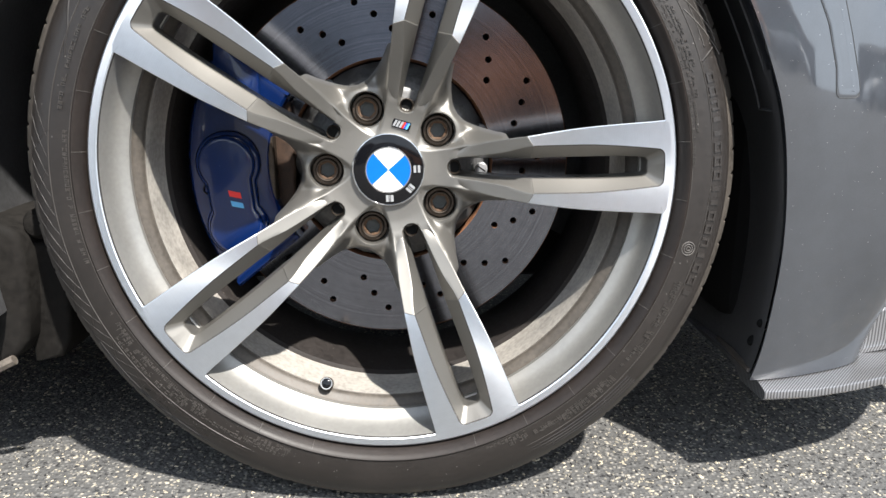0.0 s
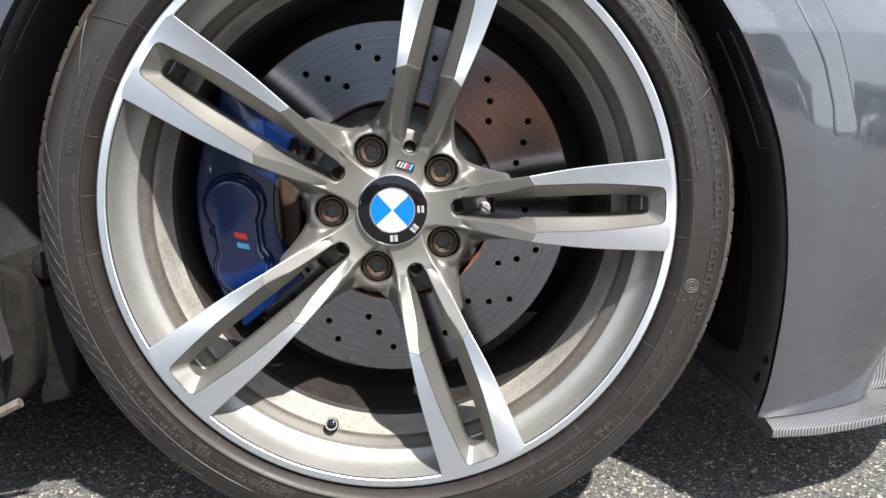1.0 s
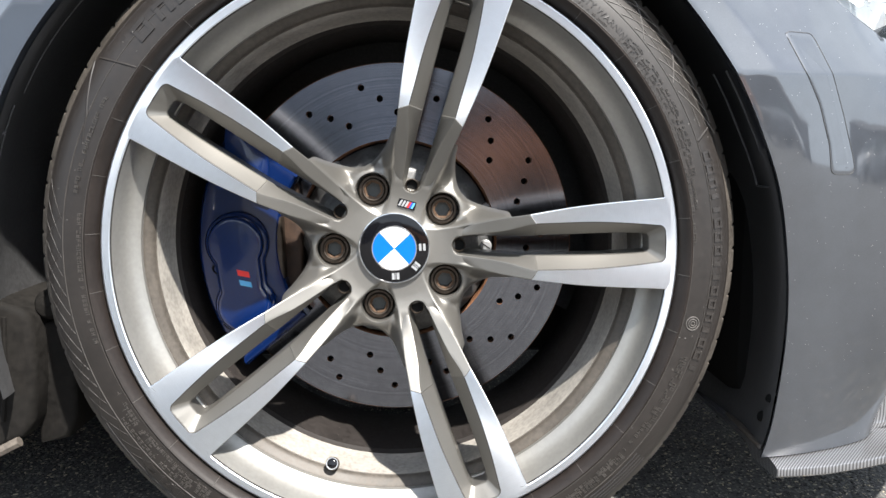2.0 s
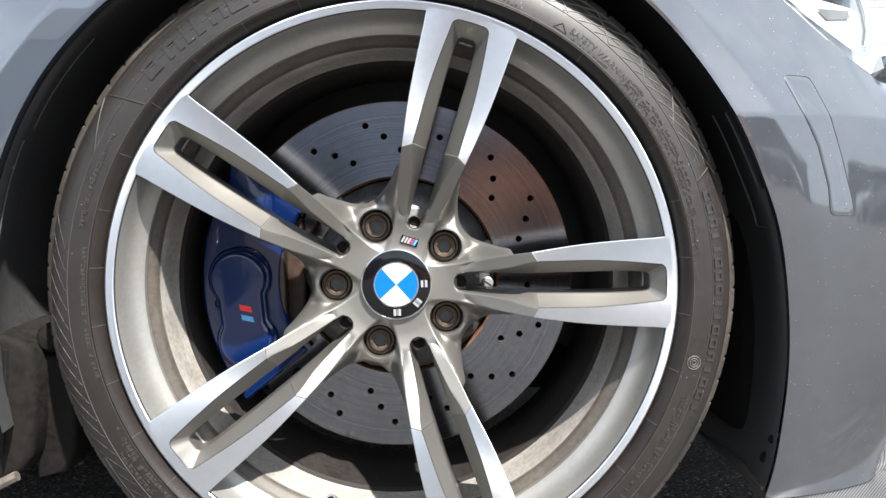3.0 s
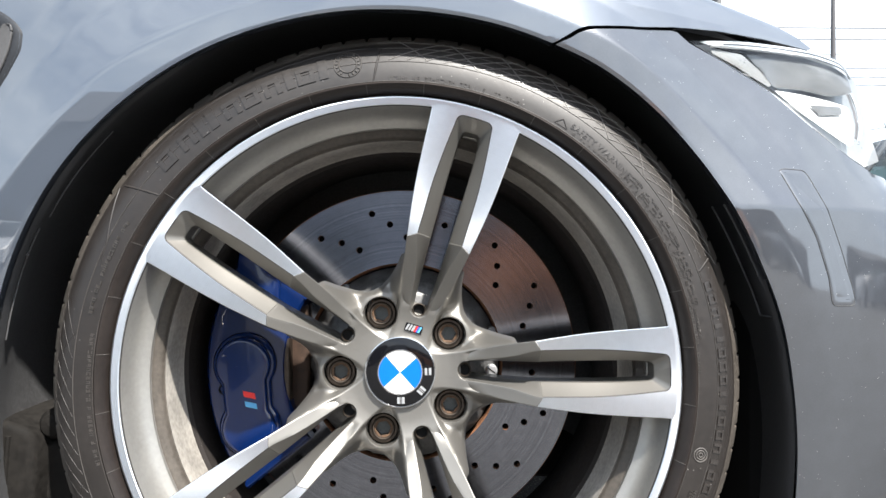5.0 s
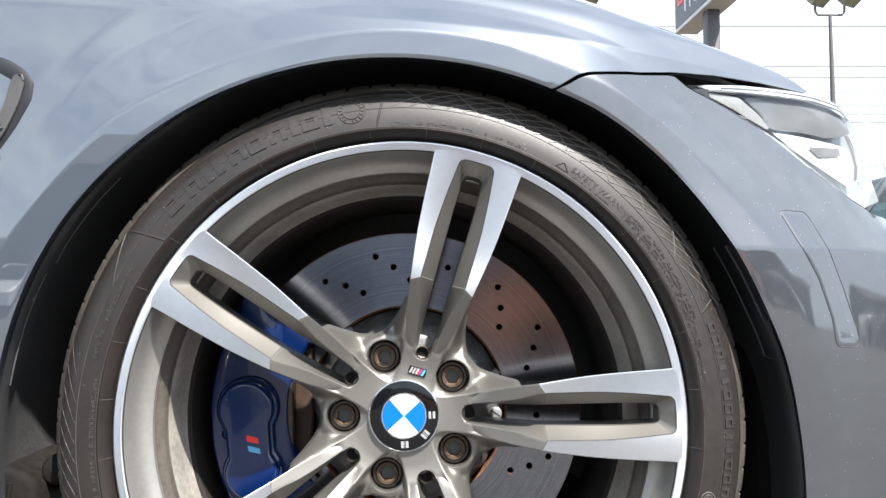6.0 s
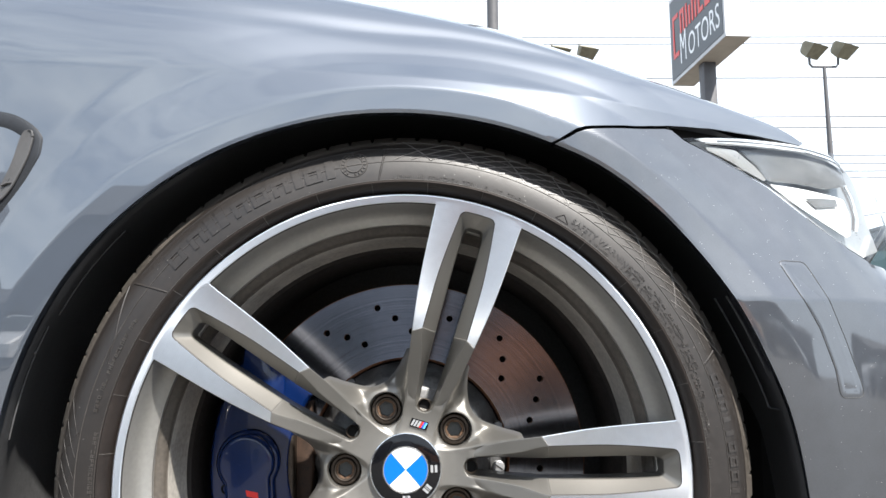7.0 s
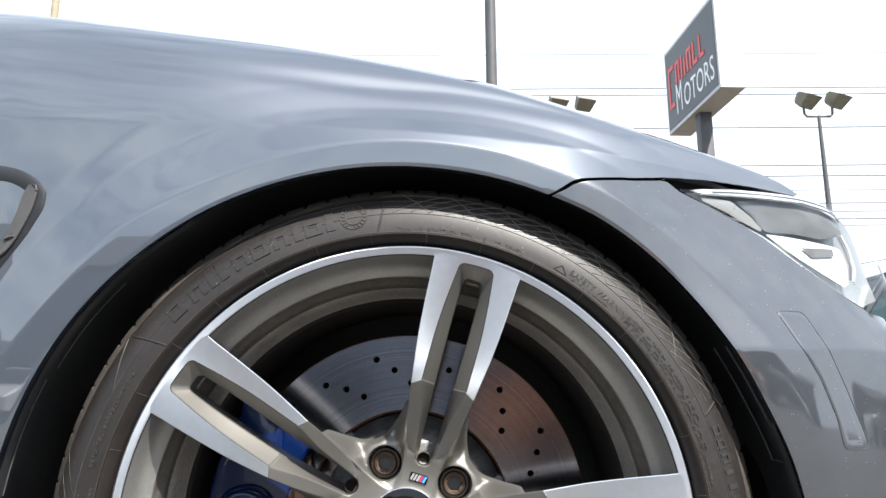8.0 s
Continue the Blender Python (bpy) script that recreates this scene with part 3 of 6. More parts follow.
def liner():
    bm = bmesh.new()
    rows = []
    for a in np.linspace(-29.5, 200, 150):
        r = arch_r(a)
        row = []
        for y, k in ((-0.005, 0.0012), (0.004, 0.0030), (0.012, 0.004), (0.03, 0.010), (0.06, 0.016), (0.12, 0.018), (0.2, 0.012), (0.30, 0.0)):
            q = max(r + k, 0.345 + k)
            row.append((q * math.cos(radians(a)), y + side_y(q * math.cos(radians(a))) + 0.012 + tuck(HUB_Z + q * math.sin(radians(a))) * (a < 20), HUB_Z + q * math.sin(radians(a))))
        for s in (0.7, 0.35, 0.1):
            row.append((r * s * math.cos(radians(a)), 0.32, HUB_Z + r * s * math.sin(radians(a))))
        rows.append(row)
    grid(bm, rows)
    ob = part("wheel_arch_liner", bm, PLASTIC, car, "matt black plastic liner with moulded ribs")
    # moulded vent slot and ribs ahead of the tyre
    for r0, a_s, y in ((0.3530, (28, 9), 0.020), (0.3495, (28, 9), 0.050)):
        bm = bmesh.new()
        path = []
        for a in np.linspace(a_s[0], a_s[1], 24):
            r = arch_r(a) + 0.008
            path.append((r * math.cos(radians(a)), y, HUB_Z + r * math.sin(radians(a))))
        tube(bm, path, 0.0011, 8)
        part("slot_edge", bm, PLASTIC, ob)
    bm = bmesh.new()
    r = arch_r(9) + 0.008
    tube(bm, [(r * math.cos(radians(9)), y, HUB_Z + r * math.sin(radians(9))) for y in (0.020, 0.035, 0.050)], 0.0011, 8)
    part("slot_edge", bm, PLASTIC, ob)
    # screw, clip and scuffed foot at the front lower end
    for a, y, k0, head in ((-25.4, 0.038, 0.0062, 0.0056), (-22.3, 0.0225, 0.0028, 0.0042)):
        bm = bmesh.new()
        ray = [arch_r(a) + k0 + d for d in (0.006, -0.0006, -0.0018, -0.0020)]
        tube(bm, [(q * math.cos(radians(a)), y, HUB_Z + q * math.sin(radians(a))) for q in ray], [head, head, head * 0.8, head * 0.3], 12)
        part("liner_screw", bm, BLACK, ob, "dark screw head in the liner")
    bm = bmesh.new()
    foot = [(arch_r(-29.0) + k, y) for k, y in ((0.0015, 0.018), (0.0085, 0.05), (0.0150, 0.09), (0.0165, 0.125))]
    tube(bm, [(q * math.cos(radians(-29.0)), y, HUB_Z + q * math.sin(radians(-29.0))) for q, y in foot], [0.0022, 0.0032, 0.0036, 0.0030], 8)
    part("liner_foot", bm, DUSTY_TREAD, ob, "scuffed grey lower edge of the liner")
    # turned edge of the liner behind the tyre, its glint painted as lighter grey
    bm = bmesh.new()
    tube(bm, [(-0.3445, 0.021, 0.4345), (-0.3528, 0.020, 0.4305), (-0.3580, 0.020, 0.4225), (-0.3620, 0.020, 0.4137), (-0.3678, 0.020, 0.3980), (-0.3760, 0.020, 0.3650)], [0.0014, 0.0022, 0.0018, 0.0014, 0.0012, 0.0012], 8)
    part("liner_edge", bm, POLE_STEEL, ob, "turned edge of the liner, greyed for its glint")
    # seam beads behind the tyre
    for a0, a1, y, rr in ((175, 158, 0.022, 0.0008), (156, 140, 0.03, 0.0006)):
        bm = bmesh.new()
        path = [((arch_r(a) + 0.004) * math.cos(radians(a)), y, HUB_Z + (arch_r(a) + 0.004) * math.sin(radians(a))) for a in np.linspace(a0, a1, 16)]
        tube(bm, path, rr, 8)
        part("liner_bead", bm, PLASTIC, ob)


def floor_pan():
    bm = bmesh.new()
    box(bm, -3.8, 0.60, 0.33, 1.53, 0.13, 0.62, bevel=0.03)
    box(bm, 0.36, 0.72, 0.10, 1.76, 0.14, 0.50, bevel=0.03)
    box(bm, -3.2, -0.42, 0.06, 1.80, 0.15, 0.55, bevel=0.03)
    part("underbody", bm, BLACK, car)


lip_y = hermite((0.355, 0.361, 0.403, 0.449, 0.506, 0.527, 0.598, 0.66, 0.76), (-0.005, -0.006, -0.003, 0.008, 0.028, 0.036, 0.085, 0.15, 0.30))


def splitter():
    bm = bmesh.new()
    rows = []
    for x in np.linspace(0.360, 0.76, 60):
        e = lip_y(x)
        inner = max(skin(x, 0.12)[1] + 0.004, e + 0.014)
        rows.append([(x, e + 0.40, 0.1190), (x, inner, 0.1185), (x + 0.001, e + 0.003, 0.1142), (x + 0.001, e + 0.0008, 0.1132), (x + 0.001, e, 0.1115), (x + 0.001, e, 0.1060), (x, e + 0.003, 0.1034), (x, e + 0.05, 0.103), (x, e + 0.07, 0.114), (x, e + 0.40, 0.115)])
    vs = grid(bm, rows)
    bm.faces.new(vs[0])
    bm.faces.new(list(reversed(vs[-1])))
    lip = part("splitter", bm, CARBON, car, "glossy carbon fibre splitter lip")
    plan = hermite((0.500, 0.5065, 0.5445, 0.5714, 0.64, 0.70), (0.082, 0.0840, 0.0964, 0.1060, 0.150, 0.210))
    high = hermite((0.500, 0.515, 0.522, 0.5365, 0.5714, 0.70), (0.122, 0.1370, 0.1570, 0.1630, 0.170, 0.180))
    bm = bmesh.new()
    rows = []
    for x in np.linspace(0.500, 0.70, 40):
        y, h = plan(x), high(x)
        rows.append([(x, y - 0.006, 0.1180), (x, y - 0.001, 0.1205), (x, y + 0.001, 0.127), (x, y + 0.001, h - 0.002), (x, y + 0.003, h), (x, y + 0.007, h), (x, y + 0.007, 0.1180)])
    vs = grid(bm, rows, True)
    bm.faces.new(vs[0])
    bm.faces.new(list(reversed(vs[-1])))
    part("end_plate", bm, CARBON, lip)


def washer_cover():
    """The flush headlamp-washer lid in the bumper: a hairline groove and its slightly proud lid."""
    outline = [(0.3497, 0.5147), (0.3512, 0.5160), (0.3547, 0.5168), (0.3740, 0.5162), (0.3775, 0.5145), (0.3802, 0.5105), (0.3925, 0.4812), (0.4070, 0.4440), (0.4189, 0.4075), (0.4214, 0.3970), (0.4206, 0.3925), (0.4174, 0.3906), (0.4007, 0.3906), (0.3975, 0.3915), (0.3957, 0.3946), (0.3925, 0.4169), (0.3800, 0.4530), (0.3630, 0.4840)]
    loop = along([(*p, 0) for p in outline + outline[:1]], 90)[:-1]
    bm = bmesh.new()
    rows = []
    c = sum((p for p in loop), Vector((0, 0, 0))) / len(loop)
    mats = []
    for k, (inset, dy) in enumerate(((0.0, 0.0010), (0.0, -0.0001), (0.0008, -0.0003), (0.003, -0.0003), (0.006, -0.0003))):
        row = []
        for i, p in enumerate(loop):
            t = (loop[(i + 1) % len(loop)] - loop[i - 1]).normalized()
            nrm = Vector((t.y, -t.x, 0))
            if nrm.dot(p - c) > 0 and abs(nrm.x) > 2:
                nrm = -nrm
            q = p + nrm * inset
            s = skin(q.x, q.y)
            row.append((s[0], s[1] + dy, s[2]))
        rows.append(row)
    vs = grid(bm, rows, True)
    bm.faces.new(vs[-1])
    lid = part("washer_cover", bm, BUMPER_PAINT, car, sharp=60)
    bm = bmesh.new()
    tube(bm, [(s[0], s[1] - 0.0002, s[2]) for s in (skin(p.x, p.y) for p in loop)] , 0.0004, 6, caps=False)
    part("groove", bm, PLASTIC, lid)


def headlight(side):
    n, m = 64, 22
    lo, up = along(curve([(*p, 0) for p in HL_LOW], 60), n), along(curve([(*p, 0) for p in HL_TOP], 60), n)
    fix = flipped if side < 0 else (lambda p: p)

    def surface(i, k, off=0.0):
        p = lo[i].lerp(up[i], k)
        q = skin(p.x, min(p.y, shoulder_z(p.x) - 0.0005))
        bulge = 0.006 * math.sin(math.pi * min(1, max(0, k))) * ease(i / 14)
        swell = ease((i - 22) / 26) * ease(k * 1.1) * (1.0 if off == 0.0 else 0.6)
        return (q[0] + 0.022 * swell, q[1] - bulge + off, q[2] + 0.004 * swell)

    def inside(x, v, off):
        q = skin(x, min(v, shoulder_z(x) - 0.0005))
        s = 1 + off / (q[1] + 0.685)
        return (0.032 + (q[0] - 0.032) * s, q[1] + off, 0.4385 + (q[2] - 0.4385) * s)

    bm = bmesh.new()
    rows = []
    for i in range(n):
        row = [surface(i, k / (m - 1)) for k in range(m)]
        rows.append([fix(p) for p in row])
    grid(bm, rows)
    lens = part("headlight", bm, LENS, car, "clear headlight with silver reflector and white light bar")
    lens.visible_shadow = False
    bm = bmesh.new()
    rows = []
    for i in range(n - 1):
        row = []
        for k in range(m):
            d = 0.0015 + 0.0125 * ease(k / 4) + 0.026 * math.sin(math.pi * k / (m - 1)) * ease(i / 18)
            row.append(surface(i, k / (m - 1), d))
        rows.append([fix(p) for p in row])
    grid(bm, rows)
    part("reflector", bm, REFLECTOR, lens)
    if side < 0:
        return

    def panel(name, top, low, off0, off1, mat, label=""):
        bm = bmesh.new()
        a, b = along([(*p, 0) for p in top], 26), along([(*p, 0) for p in low], 26)
        grid(bm, [[inside(p.lerp(q, k / 7).x, p.lerp(q, k / 7).y, off0 + (off1 - off0) * k / 7) for k in range(8)] for p, q in zip(a, b)])
        part(name, bm, mat, lens, label)

    panel("bezel", [(0.3371, 0.6336), (0.3714, 0.6383), (0.4057, 0.6383), (0.4457, 0.6336), (0.4686, 0.6257), (0.4686, 0.6083)], [(0.3514, 0.6162), (0.3629, 0.6005), (0.3943, 0.6005), (0.4286, 0.5973), (0.4514, 0.6020), (0.4560, 0.6040)], 0.010, 0.016, SMOKED, "smoked grey lamp bezel")
    panel("side_trim", [(0.2965, 0.6360), (0.3314, 0.6330), (0.3500, 0.6170), (0.3600, 0.6030)], [(0.2985, 0.6305), (0.3230, 0.6195), (0.3420, 0.6085), (0.3570, 0.6005)], 0.006, 0.005, REFLECTOR)
    panel("light_bar", [(0.3629, 0.5975), (0.3914, 0.5957), (0.4429, 0.5905), (0.4543, 0.5880), (0.4560, 0.5700), (0.4470, 0.5480)], [(0.3650, 0.5950), (0.3750, 0.5870), (0.3920, 0.5735), (0.4143, 0.5590), (0.4300, 0.5500), (0.4400, 0.5450)], 0.010, 0.005, WHITE, "white daytime light bar")
    panel("light_rib", [(0.4000, 0.5850), (0.4429, 0.5875)], [(0.4110, 0.5745), (0.4420, 0.5790)], 0.004, 0.003, SMOKED)
    panel("end_trim", [(0.4560, 0.6050), (0.4600, 0.5860), (0.4590, 0.5700), (0.4515, 0.5540)], [(0.4610, 0.6055), (0.4650, 0.5860), (0.4635, 0.5690), (0.4545, 0.5525)], 0.007, 0.007, POLE_STEEL)
    panel("lens_edge", [(0.2860, 0.6412), (0.2960, 0.6436), (0.3400, 0.6472), (0.4114, 0.6480), (0.4514, 0.6440), (0.4740, 0.6340)], [(0.2865, 0.6408), (0.2985, 0.6385), (0.3371, 0.6388), (0.4057, 0.6405), (0.4457, 0.6352), (0.4690, 0.6270)], 0.0015, 0.003, EDGE_GLEAM, "white strip for the gleam of the lens's upper edge")
    for pts, r, mat in (([(0.3120, 0.6420), (0.3400, 0.6436), (0.4086, 0.6446), (0.4550, 0.6398), (0.4700, 0.6320)], 0.0011, SMOKED), ([(0.2965, 0.6383), (0.3371, 0.6394), (0.4086, 0.6399), (0.4629, 0.6330), (0.4740, 0.6250)], 0.0014, CHROME), ([(0.4650, 0.6060), (0.4700, 0.5860), (0.4670, 0.5680), (0.4565, 0.5515)], 0.0018, EDGE_GLEAM)):
        bm = bmesh.new()
        tube(bm, curve([inside(x, v, 0.002) for x, v in pts], 30), r * 0.8, 8)
        part("lamp_trim", bm, mat, lens)


def side_vent():
    """The gill behind the wheel, at the fender's rear: a recessed panel, a dark rounded frame and a hooked blade."""
    def on(points, lift):
        return [(q[0], q[1] - lift, q[2]) for q in (skin(x, z) for x, z in points)]

    outline = [(-0.50, 0.668), (-0.43, 0.6660), (-0.3899, 0.6598), (-0.3725, 0.6559), (-0.3577, 0.6487), (-0.3472, 0.6400), (-0.3427, 0.6313), (-0.3434, 0.6200), (-0.3538, 0.5980), (-0.3772, 0.5632), (-0.41, 0.520), (-0.50, 0.43)]
    edge = curve(on(outline, 0.0), 90)
    bm = bmesh.new()
    bm.faces.new([bm.verts.new((p.x, p.y - 0.0012, p.z)) for p in edge])
    vent = part("side_vent", bm, PAINT, car, "grey gill vent with dark frame", smooth=False)
    bm = bmesh.new()
    rows = []
    for k, p in enumerate(edge):
        q = Vector((-0.40, p.y, 0.61))
        d = (q - p).normalized()
        rows.append([(p.x - d.x * 0.002, p.y - 0.0002, p.z - d.z * 0.002), (p.x + d.x * 0.001, p.y - 0.0016, p.z + d.z * 0.001), (p.x + d.x * 0.006, p.y - 0.0020, p.z + d.z * 0.006), (p.x + d.x * 0.012, p.y - 0.0016, p.z + d.z * 0.012), (p.x + d.x * 0.0165, p.y + 0.0004, p.z + d.z * 0.0165)])
    grid(bm, rows)
    part("vent_frame", bm, VENT_GREY, vent, "dark grey rounded frame")
    hook = [(-0.41, 0.555), (-0.3723, 0.5766), (-0.3595, 0.5982), (-0.3515, 0.6202), (-0.3492, 0.6344), (-0.3512, 0.6405), (-0.3563, 0.6412), (-0.3609, 0.6346), (-0.3662, 0.6140), (-0.3736, 0.5942), (-0.42, 0.520)]
    path = curve(on(hook, 0.0035), 60)
    bm = bmesh.new()
    tube(bm, path[:34], [0.0013 * (1 - 0.75 * ease((k - 22) / 11)) for k in range(34)], 8)
    blade = part("blade", bm, BLADE_GREY, vent, "hooked grey blade")
    bm = bmesh.new()
    half = len(path) // 2
    grid(bm, [[(path[k].x, path[k].y + 0.0003, path[k].z), ((path[k].x + path[-1 - k].x) / 2, path[k].y + 0.0012, (path[k].z + path[-1 - k].z) / 2), (path[-1 - k].x, path[-1 - k].y + 0.0003, path[-1 - k].z)] for k in range(half)])
    part("blade_face", bm, BLADE_GREY, blade)
    bm = bmesh.new()
    tube(bm, on([(-0.3640, 0.5905), (-0.3700, 0.5900), (-0.3745, 0.5880)], 0.0040), [0.0006, 0.0012, 0.0010], 8)
    part("clip", bm, BLADE_GREY, blade)


def skirt():
    """Lower rear corner of the arch: dusty flap with a drooping lip, and the deflector behind it."""
    bm = bmesh.new()
    outline = [(-0.60, 0.123), (-0.42, 0.120), (-0.392, 0.126), (-0.360, 0.142), (-0.350, 0.158), (-0.3455, 0.190), (-0.3435, 0.225), (-0.3455, 0.258), (-0.352, 0.268), (-0.372, 0.276), (-0.60, 0.29)]
    plate(bm, outline, 0.034, 0.16, 0.008)
    flap = part("side_skirt", bm, DUSTY_PLASTIC, car, "dusty dark plastic skirt end")
    bm = bmesh.new()
    tube(bm, curve([(-0.60, 0.026, 0.124), (-0.42, 0.026, 0.121), (-0.390, 0.027, 0.128), (-0.362, 0.030, 0.1405)], 20), 0.005, 8)
    part("skirt_lip", bm, DUSTY_TREAD, flap, "pale scuffed lower lip")
    bm = bmesh.new()
    tube(bm, curve([(-0.368, 0.033, 0.262), (-0.372, 0.033, 0.21), (-0.378, 0.033, 0.160)], 12), 0.0025, 8)
    part("skirt_rib", bm, DUSTY_PLASTIC, flap)
    bm = bmesh.new()
    lathe(bm, [(0.0001, 0.050), (0.010, 0.052), (0.015, 0.060), (0.016, 0.085)], 24, centre=(-0.338, 0.268))
    part("liner_boss", bm, DUSTY_PLASTIC, flap, "rounded black boss")
    bm = bmesh.new()
    plate(bm, [(-0.36, 0.126), (-0.332, 0.130), (-0.321, 0.150), (-0.318, 0.19), (-0.319, 0.235), (-0.335, 0.250), (-0.36, 0.250)], 0.060, 0.18, 0.006)
    part("air_deflector", bm, DUSTY_PLASTIC, flap)


for s in (1, -1):
    fender(s)
    bumper(s)
    headlight(s)
hood()
inner_shell()
liner()
floor_pan()
splitter()
washer_cover()
side_vent()
skirt()


# ---- wheel ----
SPOKE0 = 1.65
bm = bmesh.new()
lathe(bm, [(0.2535, 0.020), (0.2590, 0.0125), (0.2606, 0.006), (0.2606, 0.0022), (0.2602, 0.0009), (0.2590, -0.0006), (0.2581, -0.00089), (0.2578, -0.00084), (0.2530, -0.00032), (0.2526, -0.00028)], 240, mat=1)
lathe(bm, [(0.2526, -0.00028), (0.2517, 0.0004)], 240, mat=1)
# thin dark line inside the lip
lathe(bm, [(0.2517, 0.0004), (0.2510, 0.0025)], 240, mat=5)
lathe(bm, [(0.2510, 0.0025), (0.2498, 0.0075), (0.2484, 0.0135), (0.2466, 0.0192), (0.2442, 0.0242), (0.2412, 0.0284), (0.2382, 0.0314), (0.2364, 0.0338), (0.2362, 0.0385)], 240, mat=0)
# groove band, darker than the barrel on either side
lathe(bm, [(0.2362, 0.0385), (0.2352, 0.0400), (0.2338, 0.0410), (0.2322, 0.0425), (0.2304, 0.0440), (0.2288, 0.0462), (0.2280, 0.0490), (0.2272, 0.0496)], 240, mat=4)
lathe(bm, [(0.2272, 0.0496), (0.2268, 0.0510), (0.2254, 0.0700), (0.2238, 0.0900), (0.2232, 0.0915)], 240, mat=3)
# inner barrel and its back, one near-black brown
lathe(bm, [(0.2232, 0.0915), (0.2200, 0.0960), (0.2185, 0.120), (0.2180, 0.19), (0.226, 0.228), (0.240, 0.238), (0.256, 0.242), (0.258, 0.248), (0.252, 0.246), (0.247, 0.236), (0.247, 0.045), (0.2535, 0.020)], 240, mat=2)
bmesh.ops.remove_doubles(bm, verts=bm.verts, dist=0.00002)
wheel = part("wheel", bm, [BARREL_PAINT, MACHINED, DARK_BARREL, DUSTY_PAINT, GROOVE_DARK, DARK_EDGE], car, "grey alloy wheel with machined rim and ten spokes", sharp=24)
wheel.matrix_basis = WHEEL_AT


dish = hermite((0.0, 0.038, 0.048, 0.058, 0.068, 0.078, 0.088, 0.10, 0.1335), (0.0550, 0.0550, 0.0546, 0.0529, 0.0496, 0.0448, 0.0391, 0.0318, 0.0125))


def face_y(r):
    return float(0.0125 * (0.25 - min(r, 0.259)) / 0.1165) if r > 0.1335 else dish(r)


arm_out = hermite((0.045, 0.06, 0.082, 0.096, 0.1270, 0.147, 0.172, 0.208, 0.25), (0.0165, 0.0185, 0.0222, 0.0256, 0.0304, 0.0334, 0.0367, 0.0396, 0.0420))
arm_in = hermite((0.045, 0.057, 0.075, 0.107, 0.1335, 0.177, 0.212, 0.232, 0.243, 0.26), (0.006, 0.0085, 0.0104, 0.0148, 0.0212, 0.0213, 0.0195, 0.0176, 0.0164, 0.0150))
slot_half = hermite((0.045, 0.057, 0.075, 0.12, 0.2, 0.226, 0.236, 0.25), (0.0045, 0.0060, 0.0072, 0.0090, 0.0100, 0.0093, 0.0086, 0.0080))


def spoke_stations():
    """Plan points of one arm: outer edge, slot edge, slot floor edge, and whether the face is machined there."""
    out = []
    for x in (0.044, 0.048, 0.052, 0.056, 0.060, 0.064, 0.068, 0.073, 0.078, 0.084, 0.09, 0.1, 0.11, 0.118, 0.125, 0.1302, 0.1330, 0.1338, 0.137, 0.147, 0.157, 0.167, 0.177, 0.187, 0.197, 0.207, 0.216, 0.224, 0.230, 0.235, 0.239):
        skew = 0.0058 * ease((x - 0.105) / 0.02) * (1 - ease((x - 0.14) / 0.05))
        xt = min(x, 0.2328 - 0.0168 * (0.239 - x) / 0.023) if x > 0.216 else x
        out.append(((x - skew, arm_out(x - skew)), (x, arm_in(x)), (xt, slot_half(xt)), x > 0.1334))
    # round the slot's outer end, while the outer edge turns into the lip
    edge = [(0.2430, 0.0418), (0.2462, 0.0420), (0.2478, 0.0423), (0.2484, 0.0430), (0.2483, 0.0444)]
    arc = [(math.sqrt(0.2552 ** 2 - z * z), z) for z in (0.0380, 0.0320, 0.0260, 0.0200, 0.0150, 0.0100, 0.0050, 0.0)]
    outer = edge + arc
    rad, cx, cz = 0.0058, 0.2430, arm_in(0.243) - 0.0058
    rt, tx, tz = 0.0042, 0.2332, slot_half(0.238) - 0.0042
    for i, o in enumerate(outer):
        a = min(i / 8, 1.0) * math.pi / 2
        shrink = 1.0 if i <= 8 else 1 - (i - 8) / 4
        p = (cx + rad * math.sin(a), (cz + rad * math.cos(a)) if i <= 8 else cz * shrink)
        q = (tx + rt * math.sin(a), (tz + rt * math.cos(a)) if i <= 8 else tz * shrink)
        out.append((o, p, q, True))
    return out


